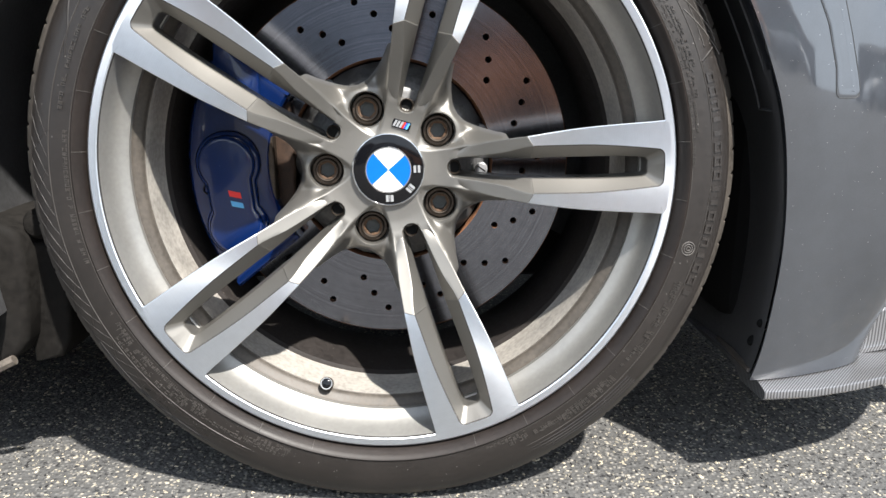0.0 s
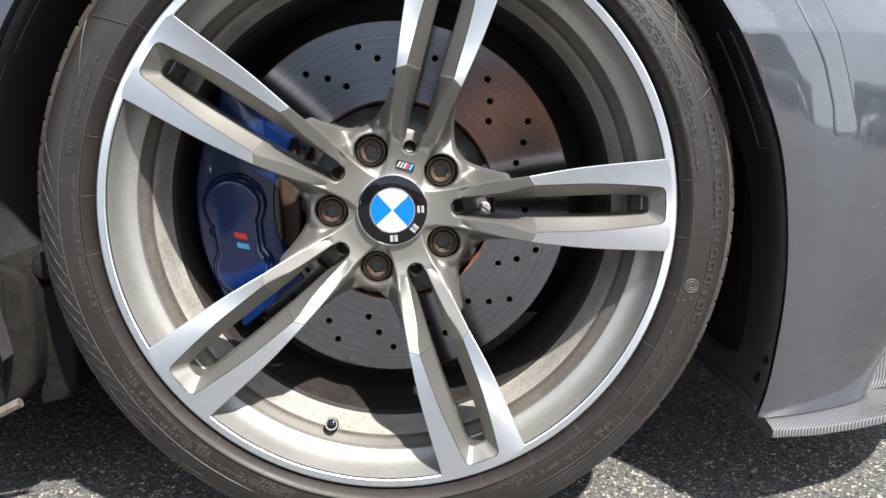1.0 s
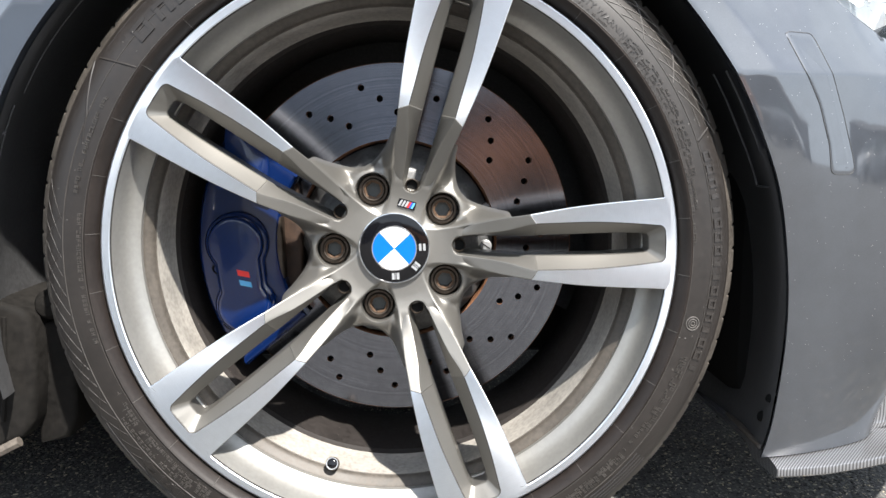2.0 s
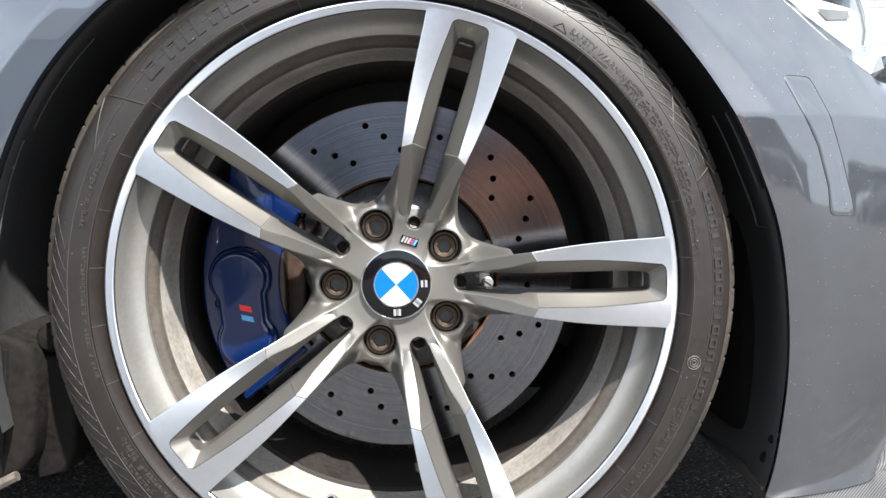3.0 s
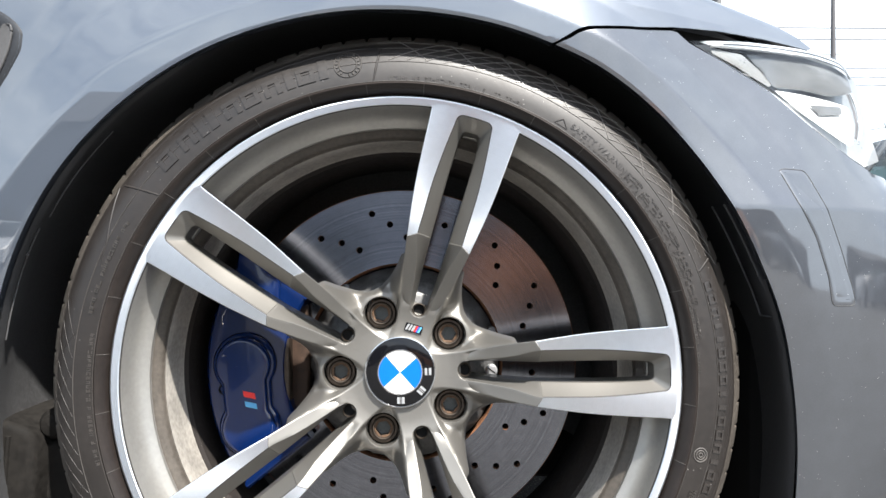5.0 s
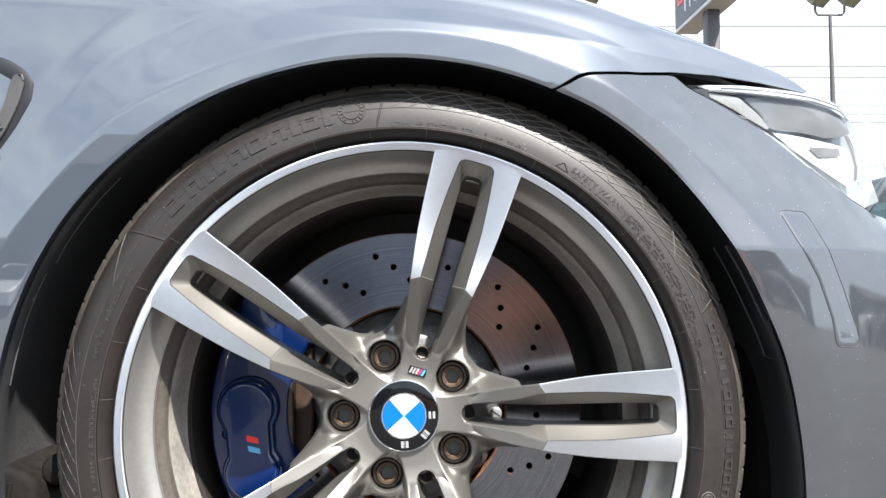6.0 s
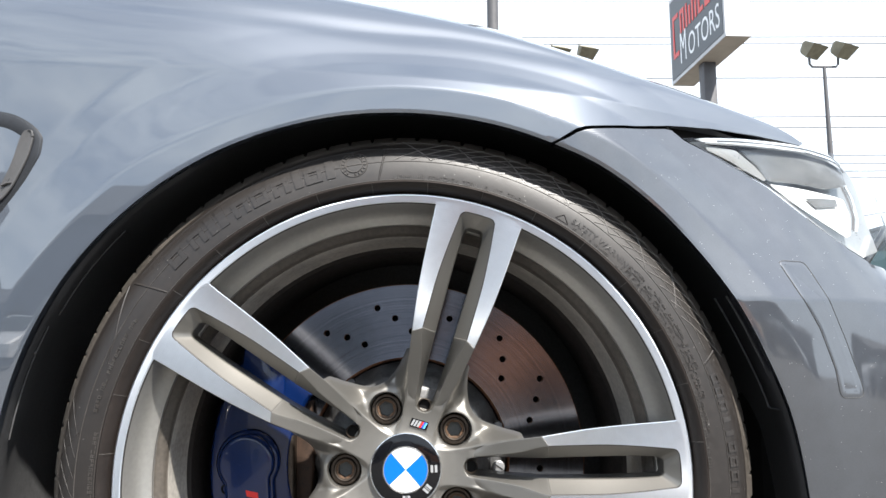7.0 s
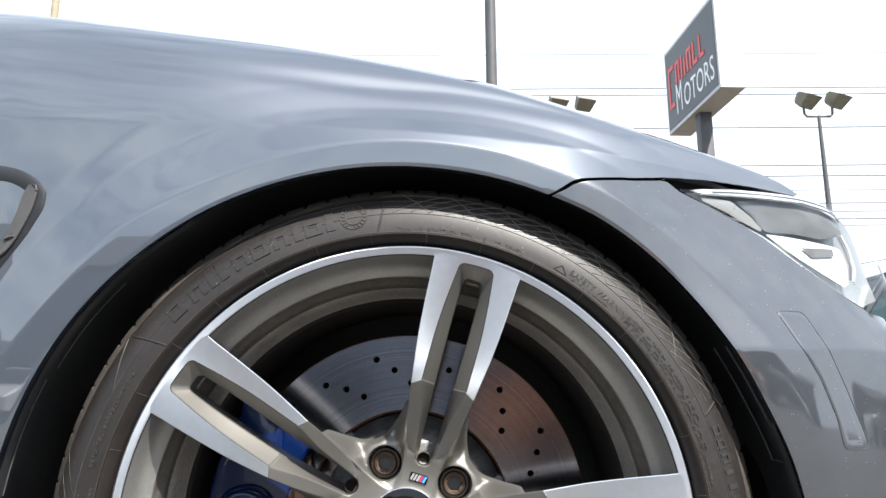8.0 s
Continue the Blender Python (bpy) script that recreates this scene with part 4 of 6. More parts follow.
def spoke_mesh():
    """Two arms with a slot between them; outer half machined, inner half painted and a little proud."""
    bm = bmesh.new()
    back, e = 0.046, 0.0009
    st = spoke_stations()
    n_arm = 31
    for s in (1, -1):
        rows = []
        for i, ((xo, ao), (xi, ai), (xt, at), mach) in enumerate(st):
            d = Vector((xi - xo, ai - ao)).normalized()
            if i < n_arm + 4:
                w = Vector((xt - xi, at - ai)).normalized()
            else:
                w = Vector((0, -1)) if i == n_arm + 4 else Vector((xt - xi, at - ai)).normalized()

            def top(x, z):
                r = math.hypot(x, z)
                if mach:
                    return face_y(r) - 0.00005
                lift = 0.0017 * ease((x - 0.085) / 0.045)
                sink = 0.0016 * (1 - ease((x - 0.056) / 0.016)) + 0.004 * (1 - ease((x - 0.060) / 0.022)) * ease((z - arm_out(x) + 0.007) / 0.007)
                return face_y(r) + 0.0004 - lift + sink

            on_lip = i >= n_arm + 4
            y_o, y_i = top(xo, ao), top(xi, ai)
            deep = 0.013 + 0.004 * ease((0.2 - xi) / 0.1) + 0.006 * ease((0.12 - xi) / 0.04)
            side = 0.0045 * ease((xo - 0.07) / 0.04)
            if on_lip:
                wall = [(xo, y_o + 0.0010, ao)] * 4
            else:
                wall = [(xo, y_o + back, ao - 0.002 - side), (xo, y_o + 0.018, ao - 0.0006 - side * 0.4), (xo, y_o + e, ao), (xo, y_o + 0.00025, ao - e * 0.3)]
            face = []
            for k in range(5):
                t = k / 4
                x = xo + d.x * e + (xi - d.x * e - xo - d.x * e) * t
                z = ao + d.y * e + (ai - d.y * e - ao - d.y * e) * t
                face.append((x, top(x, z), z))
            inner = [(xi - d.x * e * 0.45, y_i + 0.0002, ai - d.y * e * 0.45), (xi, y_i + e, ai), (xt - w.x * 0.0006, y_i + deep, at - w.y * 0.0006), (xt, y_i + deep + 0.0015, at), (xt, y_i + back, at)]
            rows.append([(x, y, s * z) for x, y, z in wall + face + inner])
        vs = [[bm.verts.new(p) for p in row] for row in rows]
        for i, (a, b) in enumerate(zip(vs, vs[1:])):
            lip = i >= n_arm + 3
            for k in range(4 if lip else 0, 13):
                f = bm.faces.new((a[k], a[k + 1], b[k + 1], b[k]))
                mach = i >= 17
                # dark colour on the machined slot edge and on the spoke's back wall
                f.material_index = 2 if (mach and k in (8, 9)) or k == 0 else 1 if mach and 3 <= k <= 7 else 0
    bmesh.ops.remove_doubles(bm, verts=bm.verts, dist=0.00006)
    return bm


first = part("spoke", spoke_mesh(), [RIM_PAINT, MACHINED, DARK_EDGE], wheel, sharp=14)
for k in range(5):
    ob = first if k == 0 else new("spoke", first.data)
    ob.parent = wheel
    ob.matrix_basis = pose(0, 0, 0, 0, -(SPOKE0 + 72 * k), 0)


def hub_mesh():
    """The centre disc, the webs round the bolts and the blind slot ends."""
    bm = bmesh.new()
    nt, nr = 900, 110
    rows = []
    bolts = [(0.06 * math.cos(radians(36 + 72 * k)), 0.06 * math.sin(radians(36 + 72 * k))) for k in range(5)]
    web_y = hermite((0.03, 0.044, 0.056, 0.07, 0.085, 0.1, 0.11), (0.055, 0.0550, 0.0570, 0.0610, 0.0660, 0.0715, 0.0755))
    web_r = hermite((0, 7.5, 9.5, 15.5, 18, 22, 27, 31, 36), (0.0690, 0.0690, 0.110, 0.116, 0.1080, 0.0980, 0.0900, 0.0862, 0.0845))
    for i in range(nr + 3):
        row = []
        for j in range(nt):
            a = 360 * j / nt
            ph = abs((a + 36) % 72 - 36)
            out = web_r(ph)
            r = 0.030 + (out - 0.030) * min(i, nr) / nr
            lat = r * math.sin(radians(ph))
            px, pz = r * math.cos(radians(a)), r * math.sin(radians(a))
            top, web = face_y(r) + 0.0002, web_y(r)
            ao, ai = arm_out(r), arm_in(r)
            off = ease((lat - ao + 0.002) / 0.015)
            start = top + 0.0007 * ease((r - 0.060) / 0.03)
            y = start * (1 - off) + max(start, web) * off
            y += 0.003 * ease((r - 0.062) / 0.016) * (1 - ease((lat - ao + 0.0034) / 0.0030))
            if lat < ai + 0.003:
                fore = max(0.0, 0.0640 - r * math.cos(radians(ph)))
                slot = 1 - ease((math.hypot(fore, lat) - ai + 0.0030) / 0.0030)
                y += slot * (0.007 + 1.6 * max(0, r - 0.0590))
            d = min(math.hypot(px - bx, pz - bz) for bx, bz in bolts)
            rim = ease((0.0280 - d) / 0.0110) * ease((lat - ao + 0.001) / 0.006)
            y = y * (1 - rim) + 0.0595 * rim
            if d < 0.0169:
                y = 0.080
            edge = max(0.0, (r - (out - 0.0065)) / 0.0065)
            if ph > 14:
                y += 0.0075 * edge ** 2.2
            if i > nr:
                y += 0.013 * (i - nr)
                r -= 0.0012 * (i - nr)
                px, pz = r * math.cos(radians(a)), r * math.sin(radians(a))
            row.append((px, y, pz))
        rows.append(row)
    grid(bm, rows, True)
    return bm


hub = part("hub", hub_mesh(), RIM_PAINT, wheel, sharp=40)
hub.matrix_basis = pose(0, 0, 0, 0, -SPOKE0, 0)


def bolt():
    bm = bmesh.new()
    lathe(bm, [(0.0178, 0.0602), (0.0172, 0.0594), (0.0166, 0.0602), (0.0163, 0.0640), (0.0162, 0.080)], 48, mat=0)
    lathe(bm, [(0.0152, 0.080), (0.0150, 0.0705), (0.0138, 0.0690), (0.0118, 0.0690), (0.0112, 0.0675), (0.0104, 0.0665), (0.0094, 0.0668), (0.0090, 0.0685)], 48, mat=1)
    hexa = [(0.0090 * math.cos(radians(60 * k)), 0.0090 * math.sin(radians(60 * k))) for k in range(6)]
    ring = [bm.verts.new((0.0090 * math.cos(2 * math.pi * k / 48), 0.0685, 0.0090 * math.sin(2 * math.pi * k / 48))) for k in range(48)]
    wall = [bm.verts.new((x * 0.86, 0.0690, z * 0.86)) for x, z in hexa]
    low = [bm.verts.new((x * 0.84, 0.0745, z * 0.84)) for x, z in hexa]
    for k in range(6):
        for q in range(8):
            a, b = ring[(8 * k + q) % 48], ring[(8 * k + q + 1) % 48]
            v = wall[k] if q < 4 else wall[(k + 1) % 6]
            bm.faces.new((a, b, v)).material_index = 2
            if q == 3:
                bm.faces.new((b, wall[(k + 1) % 6], wall[k])).material_index = 2
        bm.faces.new((wall[k], wall[(k + 1) % 6], low[(k + 1) % 6], low[k])).material_index = 1
    bm.faces.new(low).material_index = 3
    return bm


b0 = part("wheel_bolt", bolt(), [RIM_PAINT, DARK_STEEL, BOLT_RUST, BOLT_FLOOR], wheel, "brown-black wheel bolt with rusty hexagon socket")
for k in range(5):
    ob = b0 if k == 0 else new("wheel_bolt", b0.data)
    ob.parent = wheel
    ob["label"] = b0["label"]
    a = radians(SPOKE0 + 36 + 72 * k)
    ob.matrix_basis = pose(0.06 * math.cos(a), 0, 0.06 * math.sin(a), 0, 17 * k, 0)


def sector(bm, r0, r1, a0, a1, y, n=16, mat=0):
    grid(bm, [[(r * math.cos(radians(a0 + (a1 - a0) * k / n)), y, r * math.sin(radians(a0 + (a1 - a0) * k / n))) for k in range(n + 1)] for r in (r0, r1)], mat=mat)


# centre cap with a quartered roundel
CY = 0.0515
bm = bmesh.new()
lathe(bm, [(0.0352, 0.060), (0.0350, CY + 0.001), (0.0344, CY - 0.0004), (0.0338, CY - 0.0006), (0.0332, CY)], 96, mat=1)
lathe(bm, [(0.0332, CY), (0.0325, CY - 0.0003), (0.0222, CY - 0.0009)], 96, mat=0)
lathe(bm, [(0.0222, CY - 0.0009), (0.0217, CY - 0.0015), (0.0211, CY - 0.0015), (0.0206, CY - 0.0009)], 96, mat=1)
lathe(bm, [(0.0206, CY - 0.0008), (0.0001, CY - 0.0008)], 48, mat=1)
cap = part("centre_cap", bm, [BLACK_GLOSS, CHROME], wheel, "black centre cap with blue and white quartered roundel")
for k in range(4):
    bm = bmesh.new()
    sector(bm, 0.0006, 0.0206, 45 - 3 + 90 * k + 0.8, 135 - 3 + 90 * k - 0.8, CY - 0.0010, 18)
    part("roundel_quarter", bm, WHITE if k % 2 == 0 else SKYBLUE, wheel, "white enamel" if k % 2 == 0 else "bright blue enamel")


def cap_mark(angle, bars):
    bm = bmesh.new()
    for x0, x1, z0, z1 in bars:
        vs = []
        for x, z in ((x0, z0), (x1, z0), (x1, z1), (x0, z1)):
            u, w = x, 0.0272 + z
            a = radians(angle)
            vs.append(bm.verts.new((u * math.sin(a) + w * math.cos(a), CY - 0.0011, -u * math.cos(a) + w * math.sin(a))))
        bm.faces.new(vs)
    part("silver_mark", bm, SILVER, wheel, smooth=False)


for ang, bars in ((2, [(-0.0034, 0.0034, -0.0032, -0.0008), (-0.0034, 0.0034, 0.0008, 0.0032)]), (-40, [(-0.0036, -0.0012, -0.0032, 0.0032), (-0.0004, 0.0004, -0.0032, 0.0032), (0.0012, 0.0036, -0.0032, 0.0032)]), (-88, [(-0.0036, -0.0010, -0.0032, 0.0032), (-0.0003, 0.0003, -0.0032, 0.0032), (0.0010, 0.0036, -0.0032, 0.0032)])):
    cap_mark(ang, bars)

# small three-colour badge above the cap
bm = bmesh.new()
outline = [(-0.0085, -0.0042), (0.0085, -0.0042), (0.0090, 0.0), (0.0085, 0.0042), (-0.0085, 0.0042), (-0.009, 0.0)]
plate(bm, outline, -0.0008, 0.004, 0.0005, mat=0)
for x0, x1, mt in ((-0.0072, -0.0052, 1), (-0.0042, -0.0022, 1), (-0.0012, 0.0010, 1), (0.0014, 0.0032, 2), (0.0034, 0.0050, 4), (0.0052, 0.0070, 3)):
    f = bm.faces.new([bm.verts.new((x, -0.0011, z)) for x, z in ((x0 - 0.0008, -0.003), (x1 - 0.0008, -0.003), (x1 + 0.0008, 0.003), (x0 + 0.0008, 0.003))])
    f.material_index = mt
badge = part("hub_badge", bm, [BLACK_GLOSS, SILVER, RED, PALE_BLUE, DEEP_BLUE], wheel, "small badge with silver, red and blue bars", smooth=False)
badge.matrix_basis = pose(0.0445 * math.cos(radians(73.3)), 0.0545, 0.0445 * math.sin(radians(73.3)), 0, 16, 0)

# drilled pockets at the slots' inner ends
bm = bmesh.new()
lathe(bm, [(0.0066, 0.004), (0.0064, 0.0), (0.0060, -0.0004), (0.0056, 0.0004), (0.0054, 0.004)], 24, mat=0)
# black floor paints in the pocket's inner dark
disc_face(bm, 0.0056, 0.0035, 24, mat=1)
p0 = part("drilled_pocket", bm, [DARK_STEEL, BLACK], wheel)
for k in range(5):
    ob = p0 if k == 0 else new("drilled_pocket", p0.data)
    ob.parent = wheel
    a = radians(SPOKE0 + 72 * k)
    ob.matrix_basis = pose(0.0632 * math.cos(a), 0.0572, 0.0632 * math.sin(a))

# valve with a chrome-rimmed dark cap
bm = bmesh.new()
lathe(bm, [(0.0030, 0.020), (0.0032, 0.001), (0.0062, 0.001), (0.0066, -0.001), (0.0066, -0.009), (0.0063, -0.0103), (0.0058, -0.0107)], 24, mat=1)
lathe(bm, [(0.0058, -0.0107), (0.0054, -0.0107), (0.0049, -0.0100)], 24, mat=2)
lathe(bm, [(0.0049, -0.0100), (0.0036, -0.0107), (0.0018, -0.0111), (0.0001, -0.0112)], 24, mat=0)
valve = part("valve", bm, [BLACK_GLOSS, DARK_STEEL, SILVER], wheel, "tyre valve with dark chrome cap")
valve.matrix_basis = pose(-0.0640, 0.048, -0.2150, -24)

# ---- tyre ----
side_prof = [(0.2570, 0.0160), (0.2588, 0.0120), (0.2604, 0.0070), (0.2628, 0.0010), (0.2656, -0.0045), (0.2680, -0.0076), (0.2698, -0.0085), (0.2708, -0.0077), (0.2717, -0.0067), (0.2780, -0.0064), (0.2880, -0.0048), (0.2960, -0.0022), (0.3040, 0.0020), (0.3100, 0.0068), (0.3150, 0.0125), (0.3190, 0.0185), (0.3220, 0.0240), (0.3245, 0.0300), (0.3262, 0.0360), (0.3278, 0.0450), (0.3292, 0.0560), (0.3300, 0.0700)]
wall_y = hermite([r for r, _ in side_prof], [y for _, y in side_prof])


def tyre_mesh():
    bm = bmesh.new()
    rnd = random.Random(2)
    n_blocks, per = 90, 11
    n = n_blocks * per
    prof = side_prof + [(0.3305, 0.088), (0.3305, 0.12), (0.3305, 0.16), (0.330, 0.19), (0.326, 0.222), (0.315, 0.245), (0.295, 0.258), (0.275, 0.262), (0.262, 0.252), (0.256, 0.244)]
    rows = []
    for i, (r, y) in enumerate(prof):
        row = []
        for k in range(n):
            a = 2 * math.pi * k / n
            q = r
            ph = k % per
            if 15 <= i <= 27 and ph == 0:
                q = r - 0.0070 * ease((i - 14) / 3)
            if 23 <= i <= 26 and (i % 2 == 1):
                q = r - 0.004
            # slight flat at the ground
            x, z = q * math.cos(a), q * math.sin(a)
            z = max(z, -HUB_Z + 0.0004)
            row.append((x, y + (0.0035 * ease((-z - 0.24) / 0.08) * -1 if y < 0.05 else 0), z))
        rows.append(row)
    vs = grid(bm, rows, True)
    bm.faces.ensure_lookup_table()
    for k, f in enumerate(bm.faces):
        if 16 <= k // n <= 27:
            f.material_index = 1
        elif 13 <= k // n <= 15:
            f.material_index = 2
        elif k // n <= 7:
            f.material_index = 3
    return bm


tyre = part("tyre", tyre_mesh(), [RUBBER, DUSTY_TREAD, DUSTY_SHOULDER, RUBBER_BEAD], wheel, "dusty brown-black low-profile tyre with raised lettering", sharp=40)


def arc_block(bm, r0, r1, a0, a1, lift=0.0008, n=2):
    """A raised block on the sidewall between two radii and two angles."""
    tops, base = [], []
    for r, a in [(r0, a0 + (a1 - a0) * k / n) for k in range(n + 1)] + [(r1, a1 + (a0 - a1) * k / n) for k in range(n + 1)]:
        c, s = math.cos(radians(a)), math.sin(radians(a))
        base.append(bm.verts.new((r * c, wall_y(r) + 0.0004, r * s)))
        tops.append(bm.verts.new((r * c, wall_y(r) - lift, r * s)))
    bm.faces.new(tops)
    m = len(tops)
    for k in range(m):
        bm.faces.new((tops[k], tops[(k + 1) % m], base[(k + 1) % m], base[k]))


def wall_line(bm, r0, a0, r1, a1, width=0.0005, lift=0.0005, n=8):
    """A thin moulded line on the sidewall."""
    L, Rr = [], []
    for k in range(n + 1):
        t = k / n
        r, a = r0 + (r1 - r0) * t, radians(a0 + (a1 - a0) * t)
        p = Vector((r * math.cos(a), 0, r * math.sin(a)))
        r2, a2 = r0 + (r1 - r0) * (t + 0.01), radians(a0 + (a1 - a0) * (t + 0.01))
        d = (Vector((r2 * math.cos(a2), 0, r2 * math.sin(a2))) - p).normalized()
        s = Vector((d.z, 0, -d.x)) * width
        row = []
        for q, l in ((p - s * 1.6, 0.0002), (p - s * 0.5, -lift), (p + s * 0.5, -lift), (p + s * 1.6, 0.0002)):
            rr = q.length
            row.append((q.x, wall_y(rr) + l, q.z))
        L.append(row)
    grid(bm, L)


def moulding(name, builder, label="", mat=None, stuff=False):
    bm = bmesh.new()
    builder(bm)
    ob = part(name, bm, mat or RUBBER_RAISED, wheel, label, smooth=False)
    return tagged(ob, kind="stuff") if stuff else ob


def ribs(bm):
    """Circular mould lines and the radial ticks on the rim protector."""
    for r in (0.2722, 0.2908):
        for a in range(0, 360, 12):
            wall_line(bm, r, a, r, a + 12, 0.00035, 0.0004, 6)
    for k in range(32):
        a = -94.7 + 11.25 * k
        wall_line(bm, 0.2612, a, 0.2695, a, 0.00025, 0.0004, 4)


moulding("mould_line", ribs, mat=RUBBER_TEXT, stuff=True)


def lattice(bm):
    """The diamond field ahead of the crown."""
    for k in range(22):
        a = 92 - 3.3 * k
        wall_line(bm, 0.2925, a, 0.3140, a - 9.5, 0.0004, 0.0005, 10) if a > 29 else None
    for k in range(9):
        a = 94 - 9.0 * k
        wall_line(bm, 0.2925, a, 0.3140, a + 5.5, 0.0004, 0.0005, 8) if a < 90 and a > 22 else None
    for r in (0.2985, 0.3050, 0.3125):
        for a in range(22, 94, 6):
            wall_line(bm, r, a, r, a + 6, 0.00025, 0.0004, 5)


moulding("sidewall_lattice", lattice, "raised diamond lattice", mat=RUBBER_PRINT, stuff=True)


def hatch(bm):
    for k in range(20):
        a = 168 + 3.4 * k
        wall_line(bm, 0.2925, a + 5.0, 0.3150, a - 3.0, 0.00022, 0.00012, 8)
    for k in range(10):
        a = 172 + 6.5 * k
        wall_line(bm, 0.2925, a, 0.3150, a + 6, 0.00022, 0.00012, 8)


moulding("sidewall_hatch", hatch, "raised slanted hatching", mat=RUBBER_BEAD, stuff=True)


def tall_block(bm, r0, r1, a0, a1):
    """A raised bar that follows the bulge of the sidewall."""
    n = 5
    rows = []
    for k in range(n + 1):
        r = r0 + (r1 - r0) * k / n
        row = []
        for a, lift in ((a0, 0.0004), (a0, -0.0006), (a1, -0.0006), (a1, 0.0004)):
            row.append((r * math.cos(radians(a)), wall_y(r) + lift, r * math.sin(radians(a))))
        rows.append(row)
    vs = grid(bm, rows)
    bm.faces.new(vs[0])
    bm.faces.new(list(reversed(vs[-1])))


def glyph(bm, r0, r1, a, w, kind):
    """A plain raised block standing for one character: a bar, a ring or a pair of bars."""
    if kind == "ring":
        t, h = w * 0.26, (r1 - r0) * 0.24
        arc_block(bm, r0, r0 + h, a - w / 2, a + w / 2)
        arc_block(bm, r1 - h, r1, a - w / 2, a + w / 2)
        tall_block(bm, r0 + h, r1 - h, a - w / 2, a - w / 2 + t)
        tall_block(bm, r0 + h, r1 - h, a + w / 2 - t, a + w / 2)
    elif kind == "pair":
        t, h = w * 0.3, (r1 - r0) * 0.26
        tall_block(bm, r0, r1 - h, a - w / 2, a - w / 2 + t)
        tall_block(bm, r0, r1 - h, a + w / 2 - t, a + w / 2)
        arc_block(bm, r1 - h, r1, a - w / 2, a + w / 2)
    else:
        tall_block(bm, r0, r1, a - w / 4, a + w / 4)


KINDS = ("ring", "pair", "bar", "bar", "pair", "ring", "pair", "bar", "ring", "bar")
for a, kd in zip((136.8, 131.7, 128.3, 126.0, 122.0, 118.1, 113.8, 110.4, 107.4, 104.1), KINDS):
    moulding("raised_mark", lambda bm, a=a, kd=kd: glyph(bm, 0.2815, 0.3015 if kd == "bar" else 0.2970, a, 3.3, kd), mat=RUBBER)


def wall_circle(bm, r, a, radius, width=0.0004, n=28):
    """A raised ring on the sidewall about the point at radius r and angle a."""
    cx, cz = r * math.cos(radians(a)), r * math.sin(radians(a))
    pts = [(cx + radius * math.cos(2 * math.pi * k / n), cz + radius * math.sin(2 * math.pi * k / n)) for k in range(n + 1)]
    polar = [(math.hypot(x, z), math.degrees(math.atan2(z, x))) for x, z in pts]
    for p, q in zip(polar, polar[1:]):
        wall_line(bm, p[0], p[1], q[0], q[1], width, 0.0006, 2)


def emblem(bm):
    """Two rings with small blocks between them."""
    wall_circle(bm, 0.2915, 99.5, 0.0128)
    wall_circle(bm, 0.2915, 99.5, 0.0082)
    cx, cz = 0.2915 * math.cos(radians(99.5)), 0.2915 * math.sin(radians(99.5))
    for k in range(18):
        if k in (4, 13):
            continue
        q = 2 * math.pi * k / 18
        ends = [(cx + d * math.cos(q), cz + d * math.sin(q)) for d in (0.0093, 0.0117)]
        (r0, a0), (r1, a1) = [(math.hypot(x, z), math.degrees(math.atan2(z, x))) for x, z in ends]
        wall_line(bm, r0, a0, r1, a1, 0.0006, 0.0007, 2)


moulding("raised_emblem", emblem, mat=RUBBER_TEXT)
for k, kd in enumerate(("ring", "ring", "pair", "bar", "bar", "ring", "ring", "ring", "bar", "bar", "ring", "ring", "pair", "bar", "ring", "ring", "bar")):
    moulding("raised_mark", lambda bm, a=16.9 - 2.40 * k, kd=kd: glyph(bm, 0.2925, 0.3008, a, 1.7, kd))
for k in range(12):
    if k not in (3, 7):
        moulding("raised_mark", lambda bm, a=-138.5 + 3.3 * k, kd=("ring", "pair", "bar")[k % 3]: glyph(bm, 0.2940, 0.3035, a, 2.2, kd), mat=RUBBER)


# slanted steps where the plain label panels meet the patterned rubber
for ends in ((0.3070, 145.2, 0.2725, 142.6), (0.3105, 146.1, 0.2918, 154.4), (0.2918, 154.4, 0.2863, 159.3), (0.3049, 93.4, 0.2725, 95.1), (0.3072, 21.3, 0.2920, 19.9)):
    moulding("panel_edge", lambda bm, ends=ends: wall_line(bm, *ends, 0.0007, 0.0006, 8), mat=RUBBER)


def smooth_panel(bm):
    """The plain label field behind the product marks."""
    for a in range(-24, 20, 2):
        arc_block(bm, 0.2912, 0.3075, a, a + 2, 0.00015)
    for a in range(95, 143, 2):
        arc_block(bm, 0.2726, 0.3060, a, a + 2, 0.00012)


moulding("label_field", smooth_panel, mat=RUBBER, stuff=True)


def small_print(bm, r, a0, a1, h, rnd, fill=0.75):
    """A row of tiny strokes in character cells, too fine to be read."""
    a, r = a0, r - 0.0060
    w = 0.55 * h / 0.0036
    while a > a1:
        if rnd.random() < fill:
            for q in (0.0, 0.40, 0.80):
                if rnd.random() < 0.6:
                    arc_block(bm, r + q * h, r + (q + 0.2) * h, a - w, a, 0.0007, 1)
            for q in (0.0, 0.75):
                if rnd.random() < 0.6:
                    arc_block(bm, r, r + h, a - w * (q + 0.25), a - w * q, 0.0006, 1)
        a -= w * 1.45


